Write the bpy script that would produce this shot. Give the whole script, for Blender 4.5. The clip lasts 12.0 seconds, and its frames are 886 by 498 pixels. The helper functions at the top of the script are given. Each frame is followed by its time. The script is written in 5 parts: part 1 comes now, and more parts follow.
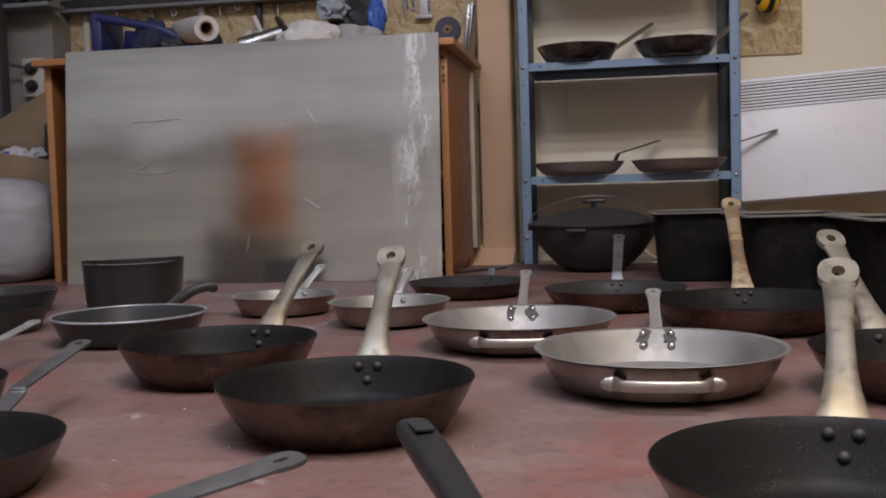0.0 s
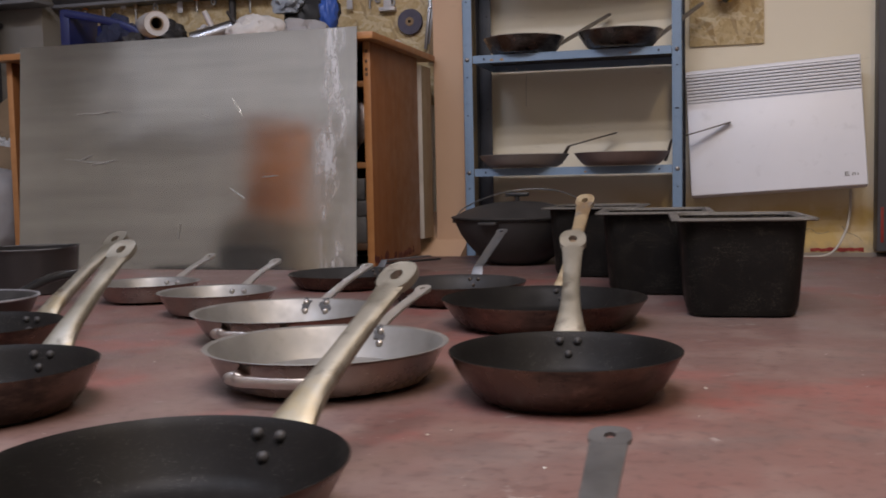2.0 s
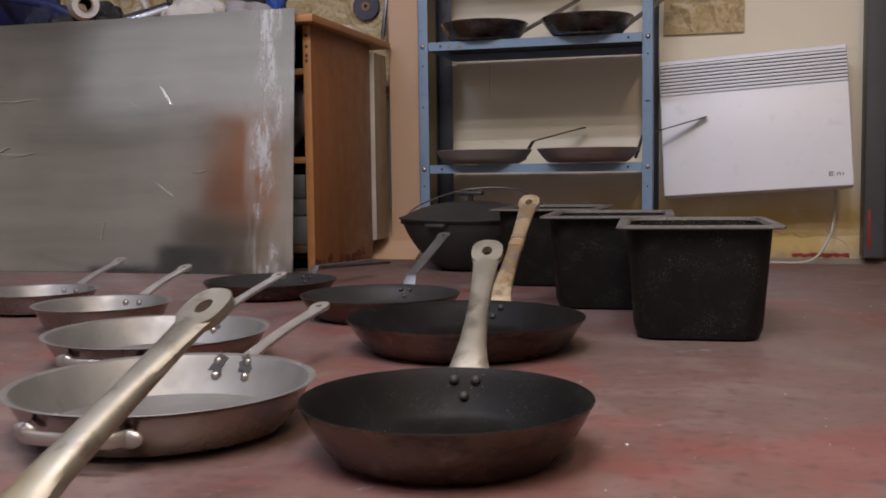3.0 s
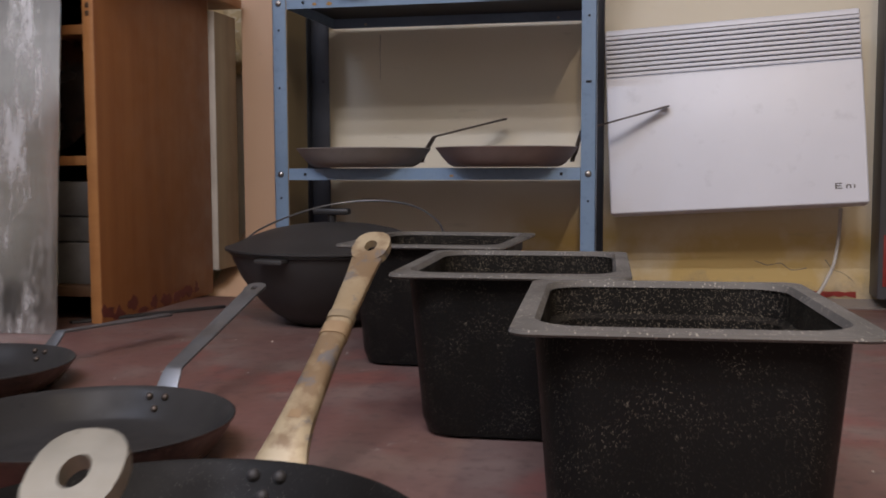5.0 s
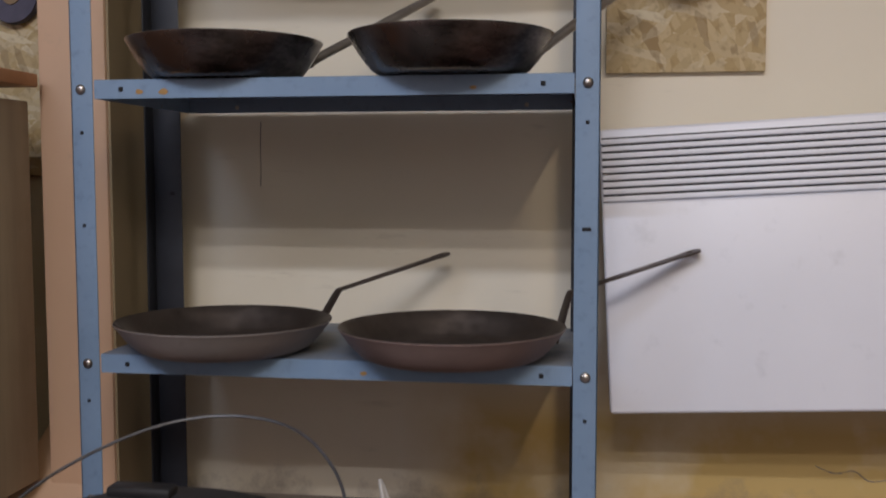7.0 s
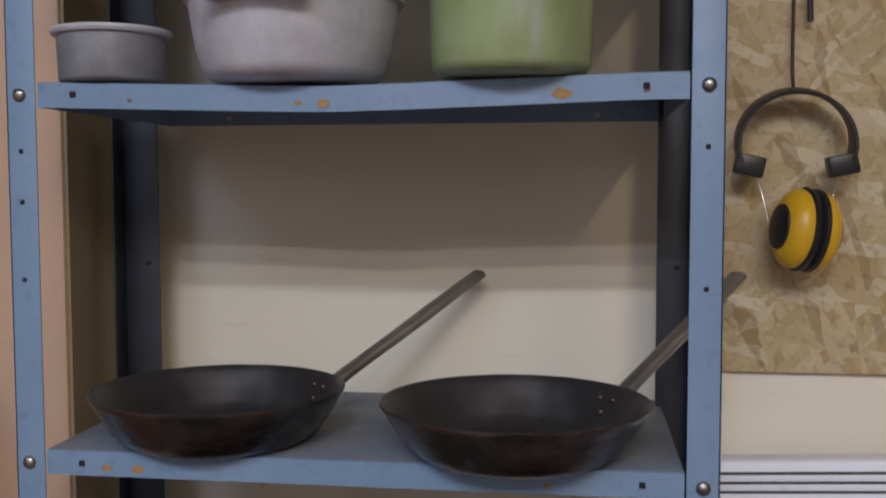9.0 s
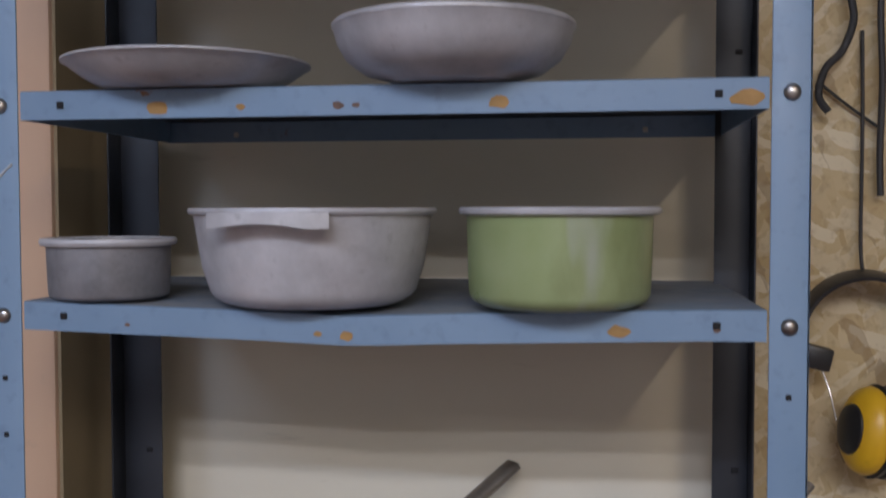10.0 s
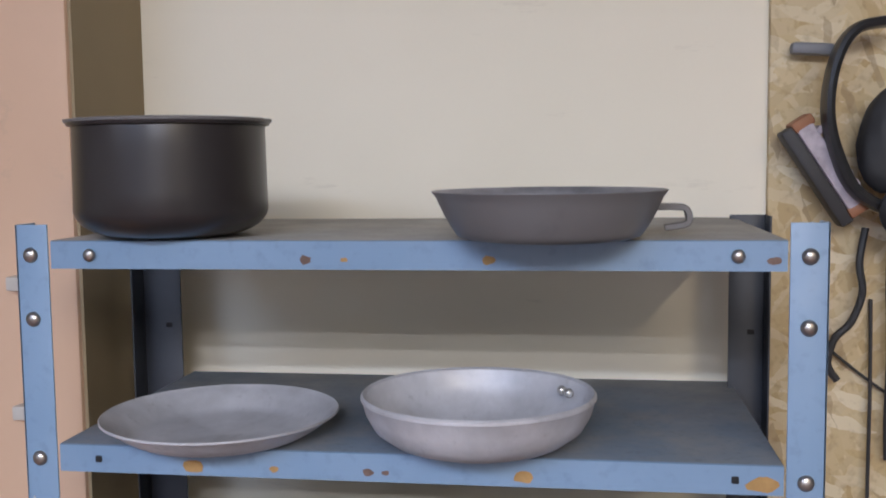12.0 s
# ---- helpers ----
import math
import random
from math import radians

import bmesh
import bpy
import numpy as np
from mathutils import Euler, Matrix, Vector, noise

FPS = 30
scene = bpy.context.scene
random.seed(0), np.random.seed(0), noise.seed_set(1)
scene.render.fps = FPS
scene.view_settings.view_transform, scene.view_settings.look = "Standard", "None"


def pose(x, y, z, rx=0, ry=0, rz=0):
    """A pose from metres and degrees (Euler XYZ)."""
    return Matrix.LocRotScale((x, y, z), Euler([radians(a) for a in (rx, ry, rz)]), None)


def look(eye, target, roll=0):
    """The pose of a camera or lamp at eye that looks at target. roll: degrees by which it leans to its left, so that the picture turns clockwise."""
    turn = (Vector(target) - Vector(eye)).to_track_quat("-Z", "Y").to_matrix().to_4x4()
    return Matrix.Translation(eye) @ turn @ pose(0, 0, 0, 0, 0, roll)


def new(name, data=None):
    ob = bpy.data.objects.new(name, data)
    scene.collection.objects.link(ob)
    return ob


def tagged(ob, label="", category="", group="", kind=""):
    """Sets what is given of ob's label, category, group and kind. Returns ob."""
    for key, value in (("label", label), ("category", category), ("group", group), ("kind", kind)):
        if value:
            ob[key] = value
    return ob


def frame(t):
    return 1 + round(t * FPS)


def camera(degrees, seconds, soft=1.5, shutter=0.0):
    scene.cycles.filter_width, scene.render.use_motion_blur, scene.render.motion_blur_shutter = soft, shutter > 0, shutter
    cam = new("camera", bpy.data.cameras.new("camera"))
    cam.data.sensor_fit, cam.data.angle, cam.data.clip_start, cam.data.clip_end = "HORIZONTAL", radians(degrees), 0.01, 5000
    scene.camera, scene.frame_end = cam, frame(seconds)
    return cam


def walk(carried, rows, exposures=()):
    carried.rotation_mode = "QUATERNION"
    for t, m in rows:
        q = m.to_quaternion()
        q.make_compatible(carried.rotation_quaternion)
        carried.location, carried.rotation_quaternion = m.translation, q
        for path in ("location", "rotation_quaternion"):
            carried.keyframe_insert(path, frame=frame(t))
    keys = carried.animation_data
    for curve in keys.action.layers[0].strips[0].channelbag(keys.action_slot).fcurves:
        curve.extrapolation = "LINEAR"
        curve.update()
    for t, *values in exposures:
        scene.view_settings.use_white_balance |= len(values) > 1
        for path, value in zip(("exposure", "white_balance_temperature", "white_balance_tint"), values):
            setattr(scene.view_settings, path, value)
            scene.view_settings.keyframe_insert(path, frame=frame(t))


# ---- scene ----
cam = camera(48.0, 12.0, soft=1.8, shutter=0.3)
PATH = [
    (0, (0.265, -3.431, 0.266), (-0.057, -1.461, 0.145), -1.7),
    (0.5, (0.402, -3.459, 0.284), (-0.066, -1.519, 0.16), -1.6),
    (1, (0.558, -3.458, 0.276), (0.037, -1.532, 0.145), -1.6),
    (1.5, (0.708, -3.424, 0.268), (0.176, -1.501, 0.134), -1.5),
    (2, (0.84, -3.342, 0.27), (0.3, -1.422, 0.127), -1.2),
    (2.5, (0.911, -3.223, 0.268), (0.37, -1.304, 0.118), -0.9),
    (4.5, (0.868, -2.386, 0.298), (0.4, -0.448, 0.138), -0.4),
    (5, (0.855, -2.159, 0.297), (0.427, -0.212, 0.135), -0.2),
    (5.5, (0.821, -1.944, 0.339), (0.441, 0.013, 0.179), -0.1),
    (6, (0.776, -1.689, 0.386), (0.446, 0.277, 0.228), -0.1),
    (6.5, (0.737, -1.474, 0.457), (0.438, 0.498, 0.303), -0.1),
    (8.5, (0.611, -1.035, 0.871), (0.33, 0.941, 0.738), -0.0),
    (9, (0.582, -0.974, 0.964), (0.305, 1.003, 0.836), -0.1),
    (9.5, (0.557, -0.9, 1.053), (0.27, 1.077, 0.958), -0.2),
    (10, (0.537, -0.85, 1.158), (0.245, 1.126, 1.074), -0.1),
    (10.5, (0.526, -0.832, 1.273), (0.232, 1.144, 1.169), -0.3),
    (11, (0.518, -0.836, 1.374), (0.226, 1.138, 1.241), -0.4),
    (11.5, (0.519, -0.848, 1.461), (0.222, 1.124, 1.302), -0.6),
    (12, (0.517, -0.862, 1.529), (0.227, 1.109, 1.352), -0.7),
]
MAIN, WARM, COOL, REAR_FILL = 118, 46, 44, 6
EXPOSURES = ((0, -0.36, 6100, 19), (2.5, -0.3, 6200, 20), (5.5, -0.2, 6050, 19), (8.5, -0.16, 5900, 17), (9.5, -0.2, 5650, 17), (10.5, -0.1, 5550, 17), (11, 0.02, 5500, 16), (12, 0.48, 5500, 16))
walk(cam, [(t, look(e, a, r)) for t, e, a, r in PATH], exposures=EXPOSURES)

# ---- light ----
world = bpy.data.worlds.new("world")
scene.world = world
world.use_nodes = True
world.node_tree.nodes["Background"].inputs[0].default_value = (0.75, 0.85, 1.0, 1)
world.node_tree.nodes["Background"].inputs[1].default_value = 0.05


def tube_light(name, x, y, z, sx, sy, power, colour, rz=0):
    data = bpy.data.lights.new(name, "AREA")
    data.shape, data.size, data.size_y, data.energy, data.color = "RECTANGLE", sx, sy, power, colour
    ob = new(name, data)
    ob.matrix_world = pose(x, y, z, 0, 0, rz)
    return ob


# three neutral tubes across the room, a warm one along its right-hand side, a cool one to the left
for tube_y in (-2.85, -3.35, -3.90):
    tube_light("ceiling_tube", 0.65, tube_y, 2.72, 1.2, 0.10, MAIN / 3, (1.0, 0.95, 0.88))
tube_light("warm_ceiling_tube", 1.85, -3.4, 2.72, 0.12, 2.4, WARM, (1.0, 0.79, 0.47))
tube_light("cool_ceiling_tube", -0.9, -2.9, 2.72, 1.5, 0.14, COOL, (0.72, 0.84, 1.0))
# unseen tube added to brighten the rear wall that the sheet mirrors
tube_light("far_fill_tube", -3.6, -4.3, 2.72, 1.5, 0.14, COOL * 0.55, (1.0, 0.96, 0.88))

# unseen panel added as frontal fill and as a bright band for the sheet
rear_fill_light = tube_light("rear_fill", -1.9, -6.08, 2.22, 5.8, 1.0, REAR_FILL, (0.95, 0.97, 1.0))
rear_fill_light.matrix_world = pose(-1.9, -6.08, 2.22, 90, 0, 0)


# ---- materials ----
class Mat:
    """A small node builder round one Principled material."""

    def __init__(self, name, rough=0.5, metal=0.0, spec=0.5):
        self.m = bpy.data.materials.new(name)
        self.m.use_nodes = True
        self.t = self.m.node_tree
        self.b = self.t.nodes["Principled BSDF"]
        self.b.inputs["Roughness"].default_value = rough
        self.b.inputs["Metallic"].default_value = metal
        self.b.inputs["Specular IOR Level"].default_value = spec
        self.coord = self.t.nodes.new("ShaderNodeTexCoord")

    def link(self, a, b):
        self.t.links.new(a, b)

    def mapped(self, scale=(1, 1, 1), rot=(0, 0, 0)):
        n = self.t.nodes.new("ShaderNodeMapping")
        n.inputs["Scale"].default_value = scale
        n.inputs["Rotation"].default_value = rot
        self.link(self.coord.outputs["Object"], n.inputs["Vector"])
        return n.outputs[0]

    def noise(self, scale, detail=4, stretch=(1, 1, 1), rough=0.55):
        n = self.t.nodes.new("ShaderNodeTexNoise")
        n.inputs["Scale"].default_value, n.inputs["Detail"].default_value = scale, detail
        n.inputs["Roughness"].default_value = rough
        self.link(self.mapped(stretch), n.inputs["Vector"])
        return n.outputs["Fac"]

    def cells(self, scale, stretch=(1, 1, 1), rot=(0, 0, 0), out="Distance"):
        n = self.t.nodes.new("ShaderNodeTexVoronoi")
        n.inputs["Scale"].default_value = scale
        self.link(self.mapped(stretch, rot), n.inputs["Vector"])
        return n.outputs[out]

    def ramp(self, fac, a, b, lo=0.0, hi=1.0):
        n = self.t.nodes.new("ShaderNodeMapRange")
        n.inputs["From Min"].default_value, n.inputs["From Max"].default_value = a, b
        n.inputs["To Min"].default_value, n.inputs["To Max"].default_value = lo, hi
        self.link(fac, n.inputs["Value"])
        return n.outputs[0]

    def maths(self, op, a, b):
        n = self.t.nodes.new("ShaderNodeMath")
        n.operation = op
        for i, v in enumerate((a, b)):
            if isinstance(v, (int, float)):
                n.inputs[i].default_value = v
            else:
                self.link(v, n.inputs[i])
        return n.outputs[0]

    def axis(self, which, lo, hi):
        s = self.t.nodes.new("ShaderNodeSeparateXYZ")
        self.link(self.coord.outputs["Object"], s.inputs[0])
        return self.ramp(s.outputs[which], lo, hi)

    def mix(self, fac, a, b):
        n = self.t.nodes.new("ShaderNodeMix")
        n.data_type = "RGBA"
        if isinstance(fac, (int, float)):
            n.inputs[0].default_value = fac
        else:
            self.link(fac, n.inputs[0])
        for i, v in ((6, a), (7, b)):
            if isinstance(v, tuple):
                n.inputs[i].default_value = (*v, 1)
            else:
                self.link(v, n.inputs[i])
        return n.outputs[2]

    def colour(self, v):
        if isinstance(v, tuple):
            self.b.inputs["Base Color"].default_value = (*v, 1)
        else:
            self.link(v, self.b.inputs["Base Color"])
        return self

    def rough(self, v):
        self.link(v, self.b.inputs["Roughness"])
        return self

    def bump(self, h, strength=0.3, dist=0.002):
        n = self.t.nodes.new("ShaderNodeBump")
        n.inputs["Strength"].default_value, n.inputs["Distance"].default_value = strength, dist
        self.link(h, n.inputs["Height"])
        self.link(n.outputs[0], self.b.inputs["Normal"])
        return self


def floor_material():
    k = Mat("painted concrete", 0.5)
    big, mid, fine = k.noise(1.7, 5), k.noise(7, 6), k.noise(60, 4)
    c = k.mix(k.ramp(big, 0.38, 0.62), (0.172, 0.086, 0.075), (0.155, 0.106, 0.096))
    c = k.mix(k.ramp(mid, 0.50, 0.72, 0, 0.8), c, (0.205, 0.150, 0.132))
    c = k.mix(k.ramp(k.noise(3.1, 7, rough=0.62), 0.54, 0.62, 0, 0.5), c, (0.225, 0.062, 0.052))
    c = k.mix(k.ramp(k.noise(2.6, 6, (1, 1.4, 1), 0.6), 0.58, 0.66, 0, 0.6), c, (0.12, 0.09, 0.085))
    c = k.mix(k.ramp(fine, 0.52, 0.72, 0, 0.6), c, (0.085, 0.05, 0.046))
    c = k.mix(k.ramp(k.noise(11, 8, rough=0.75), 0.615, 0.70, 0, 0.75), c, (0.40, 0.36, 0.335))
    c = k.mix(k.ramp(k.cells(38), 0.05, 0.02, 0, 0.6), c, (0.5, 0.47, 0.43))
    k.colour(c).rough(k.ramp(mid, 0.3, 0.7, 0.38, 0.62)).bump(k.noise(45, 6), 0.25, 0.002)
    return k.m


def plaster(name, a, b, rough=0.8, dirt=(0.3, 0.26, 0.2)):
    k = Mat(name, rough)
    c = k.mix(k.ramp(k.noise(2.2, 5), 0.35, 0.65), a, b)
    c = k.mix(k.ramp(k.noise(16, 7, rough=0.7), 0.62, 0.78, 0, 0.35), c, dirt)
    k.colour(c).bump(k.noise(90, 5), 0.15, 0.001)
    return k.m


def back_wall_material():
    k = Mat("cream wall paint", 0.75)
    c = k.mix(k.ramp(k.noise(1.6, 5), 0.35, 0.65), (0.83, 0.77, 0.63), (0.79, 0.73, 0.585))
    # warm light low on the wall, put into the colour as yellow
    low = k.maths("MULTIPLY", k.axis(2, 0.24, 0.12), k.axis(0, 0.38, 0.50))
    c = k.mix(k.maths("MULTIPLY", low, k.ramp(k.noise(6, 5), 0.3, 0.55, 0.35, 1)), c, (0.60, 0.43, 0.16))
    edge = k.maths("ADD", k.axis(2, 0.06, -0.04), k.ramp(k.noise(9, 7, rough=0.7), 0.3, 0.7, -0.6, 0.35))
    c = k.mix(k.ramp(edge, 0.35, 0.95, 0, 0.7), c, (0.24, 0.20, 0.165))
    c = k.mix(k.ramp(k.noise(14, 7, (0.4, 1, 2.2), 0.7), 0.63, 0.75, 0, 0.3), c, (0.33, 0.28, 0.2))
    k.colour(c).bump(k.noise(70, 5), 0.15, 0.001)
    return k.m


def osb_material():
    k = Mat("strand board", 0.7)
    warp = k.t.nodes.new("ShaderNodeTexNoise")
    warp.inputs["Scale"].default_value, warp.inputs["Detail"].default_value = 22, 4
    k.link(k.coord.outputs["Object"], warp.inputs["Vector"])

    def strands(scale, stretch, angle):
        turn = k.t.nodes.new("ShaderNodeMapping")
        turn.inputs["Rotation"].default_value = (0, angle, 0)
        m = k.t.nodes.new("ShaderNodeMapping")
        m.inputs["Scale"].default_value = stretch
        add = k.t.nodes.new("ShaderNodeMix")
        add.data_type = "VECTOR"
        add.inputs[0].default_value = 0.02
        k.link(k.coord.outputs["Object"], add.inputs[4])
        k.link(warp.outputs["Color"], add.inputs[5])
        k.link(add.outputs[1], turn.inputs["Vector"])
        k.link(turn.outputs[0], m.inputs["Vector"])
        v = k.t.nodes.new("ShaderNodeTexVoronoi")
        v.inputs["Scale"].default_value = scale
        k.link(m.outputs[0], v.inputs["Vector"])
        sp = k.t.nodes.new("ShaderNodeSeparateColor")
        k.link(v.outputs["Color"], sp.inputs[0])
        return sp.outputs[0], sp.outputs[1], v.outputs["Distance"]

    a0, a1, ad = strands(85, (1, 1, 0.2), 0.35)
    b0, b1, bd = strands(90, (1, 1, 0.22), -0.8)
    d0, d1, dd = strands(75, (1, 1, 0.25), 1.3)
    c = k.mix(a0, (0.46, 0.335, 0.16), (0.62, 0.50, 0.29))
    c = k.mix(k.ramp(b1, 0.5, 0.54), c, k.mix(b0, (0.48, 0.36, 0.18), (0.66, 0.56, 0.37)))
    c = k.mix(k.ramp(d1, 0.66, 0.70), c, k.mix(d0, (0.50, 0.37, 0.18), (0.70, 0.61, 0.42)))
    c = k.mix(k.ramp(a1, 0.91, 0.94, 0, 0.4), c, (0.20, 0.12, 0.05))
    c = k.mix(k.ramp(k.noise(160, 5, (0.5, 1, 0.5)), 0.52, 0.72, 0, 0.45), c, (0.25, 0.16, 0.07))
    k.colour(c).bump(k.maths("ADD", a0, b0), 0.3, 0.0015)
    return k.m


def wood(name, a, b, scale=3.0, stretch=(1, 1, 0.08), rough=0.45):
    k = Mat(name, rough)
    g = k.noise(scale * 9, 6, stretch, 0.65)
    c = k.mix(k.ramp(g, 0.3, 0.7), a, b)
    c = k.mix(k.ramp(k.noise(3, 5), 0.55, 0.8, 0, 0.5), c, tuple(v * 0.55 for v in a))
    k.colour(c).bump(g, 0.08, 0.001).rough(k.ramp(k.noise(20, 4), 0.3, 0.7, rough - 0.08, rough + 0.12))
    return k.m


def blue_paint_material():
    k = Mat("blue shelf paint", 0.42)
    c = k.mix(k.ramp(k.noise(5, 5), 0.35, 0.65), (0.18, 0.275, 0.41), (0.22, 0.32, 0.46))
    c = k.mix(k.ramp(k.noise(70, 4), 0.55, 0.8, 0, 0.35), c, (0.08, 0.12, 0.19))
    spots = k.ramp(k.noise(17, 7, rough=0.62), 0.685, 0.71, 0, 1)
    c = k.mix(spots, c, (0.20, 0.105, 0.05))
    k.colour(c).rough(k.ramp(k.noise(30, 5), 0.3, 0.7, 0.34, 0.55)).bump(k.noise(120, 4), 0.06, 0.001)
    return k.m


def dusty_blue_material(name, paint, dust):
    k = Mat(name, 0.6)
    c = k.mix(k.ramp(k.noise(6, 6), 0.35, 0.65), paint, tuple((a + b) / 2 for a, b in zip(paint, dust)))
    c = k.mix(k.ramp(k.noise(14, 7, rough=0.7), 0.45, 0.68, 0, 0.6), c, dust)
    c = k.mix(k.ramp(k.noise(120, 4), 0.55, 0.75, 0, 0.4), c, (0.09, 0.10, 0.12))
    k.colour(c).rough(k.ramp(k.noise(20, 5), 0.3, 0.7, 0.48, 0.75)).bump(k.noise(90, 5), 0.1, 0.001)
    return k.m


def metal(name, col, rough=0.3, dark=0.6, metallic=1.0, scale=8, stretch=(1, 1, 1), spread=0.12):
    k = Mat(name, rough, metallic)
    n = k.noise(scale, 6, stretch, 0.6)
    c = k.mix(k.ramp(n, 0.35, 0.7), col, tuple(v * dark for v in col))
    c = k.mix(k.ramp(k.noise(scale * 7, 5), 0.6, 0.8, 0, 0.4), c, tuple(v * dark * 0.6 for v in col))
    k.colour(c).rough(k.ramp(k.noise(scale * 3, 5), 0.3, 0.7, rough - spread, rough + spread))
    k.bump(k.noise(scale * 20, 3), 0.05, 0.0005)
    return k.m


def speckled(name, base, spot, scale=230, amount=0.1, rough=0.42, limit=0.55):
    k = Mat(name, rough, 0.0, 0.11)
    patch = k.ramp(k.noise(28, 4), 0.45, 0.65)
    dots = k.maths("MULTIPLY", k.ramp(k.cells(scale), amount + 0.08, amount), k.ramp(k.noise(scale * 0.55, 2), 0.5, 0.56))
    c = k.mix(k.ramp(k.noise(7, 5), 0.35, 0.7), base, tuple(v * 1.5 for v in base))
    c = k.mix(k.maths("MULTIPLY", dots, k.ramp(patch, 0, 1, limit, 1)), c, spot)
    k.colour(c).rough(k.ramp(k.noise(18, 5), 0.3, 0.7, rough - 0.1, rough + 0.12)).bump(k.noise(160, 3), 0.08, 0.0006)
    return k.m


def brown_outside_material(name, a, b_):
    k = Mat(name, 0.3, 0.88)
    c = k.mix(k.ramp(k.noise(5, 6, (1, 1, 2)), 0.35, 0.68), a, b_)
    c = k.mix(k.ramp(k.noise(3.2, 5, (1, 1, 2.5)), 0.58, 0.70, 0, 0.4), c, (0.24, 0.12, 0.08))
    c = k.mix(k.ramp(k.noise(7, 8, (1, 1, 2.2), 0.68), 0.50, 0.62, 0, 0.85), c, (0.035, 0.028, 0.026))
    c = k.mix(k.ramp(k.noise(45, 6), 0.6, 0.75, 0, 0.5), c, (0.22, 0.16, 0.13))
    k.colour(c).rough(k.ramp(k.noise(16, 6), 0.3, 0.7, 0.17, 0.40)).bump(k.noise(90, 4), 0.08, 0.0008)
    return k.m


def sheet_material():
    k = Mat("scratched aluminium sheet", 0.2, 0.92)
    streak = k.noise(2.6, 6, (0.3, 1, 3.6), 0.62)
    drip = k.noise(9, 6, (2.2, 1, 0.12), 0.65)
    cloud = k.noise(3.4, 7, (0.8, 1, 1.1), 0.65)
    c = k.mix(k.ramp(streak, 0.36, 0.64), (0.60, 0.60, 0.565), (0.45, 0.45, 0.425))
    c = k.mix(k.ramp(drip, 0.5, 0.7, 0, 0.22), c, (0.52, 0.525, 0.54))
    c = k.mix(k.ramp(cloud, 0.48, 0.66, 0, 0.5), c, (0.66, 0.655, 0.615))
    c = k.mix(k.ramp(k.noise(30, 7, (0.35, 1, 1.2), 0.7), 0.58, 0.74, 0, 0.35), c, (0.45, 0.44, 0.43))
    band = k.maths("MULTIPLY", k.axis(0, 0.435, 0.50), k.axis(0, 0.585, 0.545))
    stain = k.maths("MULTIPLY", band, k.ramp(k.noise(5, 9, (2.8, 1, 0.7), 0.78), 0.44, 0.60))
    c = k.mix(k.maths("MULTIPLY", stain, 0.7), c, (0.74, 0.75, 0.79))
    k.colour(c)
    r = k.maths("ADD", k.ramp(k.noise(3.1, 6, (0.4, 1, 2.4), 0.65), 0.3, 0.7, 0.075, 0.14), k.ramp(cloud, 0.45, 0.7, 0, 0.05))
    k.rough(k.maths("ADD", r, k.maths("MULTIPLY", stain, 0.3)))
    k.link(k.ramp(stain, 0, 1, 0.92, 0.45), k.b.inputs["Metallic"])
    k.bump(k.noise(2.2, 2), 0.05, 0.003)
    return k.m


def plain(name, col, rough=0.5, vary=0.8, scale=14, bump=0.1):
    k = Mat(name, rough)
    c = k.mix(k.ramp(k.noise(scale, 5), 0.35, 0.68), col, tuple(v * vary for v in col))
    c = k.mix(k.ramp(k.noise(scale * 5, 5), 0.6, 0.8, 0, 0.3), c, tuple(v * vary * 0.6 for v in col))
    k.colour(c).bump(k.noise(scale * 6, 4), bump, 0.001)
    return k.m


def green_pot_material():
    k = Mat("worn green enamel", 0.33)
    c = k.mix(k.ramp(k.noise(9, 5), 0.4, 0.7), (0.29, 0.36, 0.16), (0.36, 0.42, 0.225))
    c = k.mix(k.ramp(k.noise(10, 6, (1, 1, 0.5)), 0.5, 0.68, 0, 0.75), c, (0.19, 0.23, 0.085))
    c = k.mix(k.ramp(k.noise(6, 4, (1.4, 1.4, 0.3)), 0.62, 0.70, 0, 0.8), c, (0.42, 0.44, 0.42))
    k.colour(c).rough(k.ramp(k.noise(20, 4), 0.3, 0.7, 0.26, 0.42))
    return k.m


def cast_handle_material():
    k = Mat("heat-tinted cast steel", 0.46, 0.75)
    c = k.mix(k.ramp(k.noise(14, 5), 0.35, 0.68), (0.34, 0.315, 0.265), (0.23, 0.21, 0.165))
    c = k.mix(k.ramp(k.noise(8, 6, (1, 1, 0.5)), 0.54, 0.68, 0, 0.75), c, (0.40, 0.28, 0.10))
    c = k.mix(k.ramp(k.noise(22, 7, rough=0.68), 0.56, 0.68, 0, 0.8), c, (0.11, 0.085, 0.06))
    k.colour(c).rough(k.ramp(k.noise(30, 5), 0.3, 0.7, 0.38, 0.62)).bump(k.noise(60, 5), 0.3, 0.0012)
    return k.m


def scorched_handle_material():
    k = Mat("scorched cream handle", 0.5, 0.25)
    c = k.mix(k.ramp(k.noise(12, 5), 0.35, 0.68), (0.44, 0.36, 0.235), (0.33, 0.25, 0.15))
    c = k.mix(k.ramp(k.noise(21, 5), 0.46, 0.56, 0, 0.8), c, (0.19, 0.12, 0.065))
    c = k.mix(k.ramp(k.noise(26, 6, rough=0.65), 0.53, 0.60, 0, 0.85), c, (0.15, 0.145, 0.15))
    k.colour(c).rough(k.ramp(k.noise(30, 5), 0.3, 0.7, 0.4, 0.62)).bump(k.noise(50, 5), 0.3, 0.0012)
    return k.m


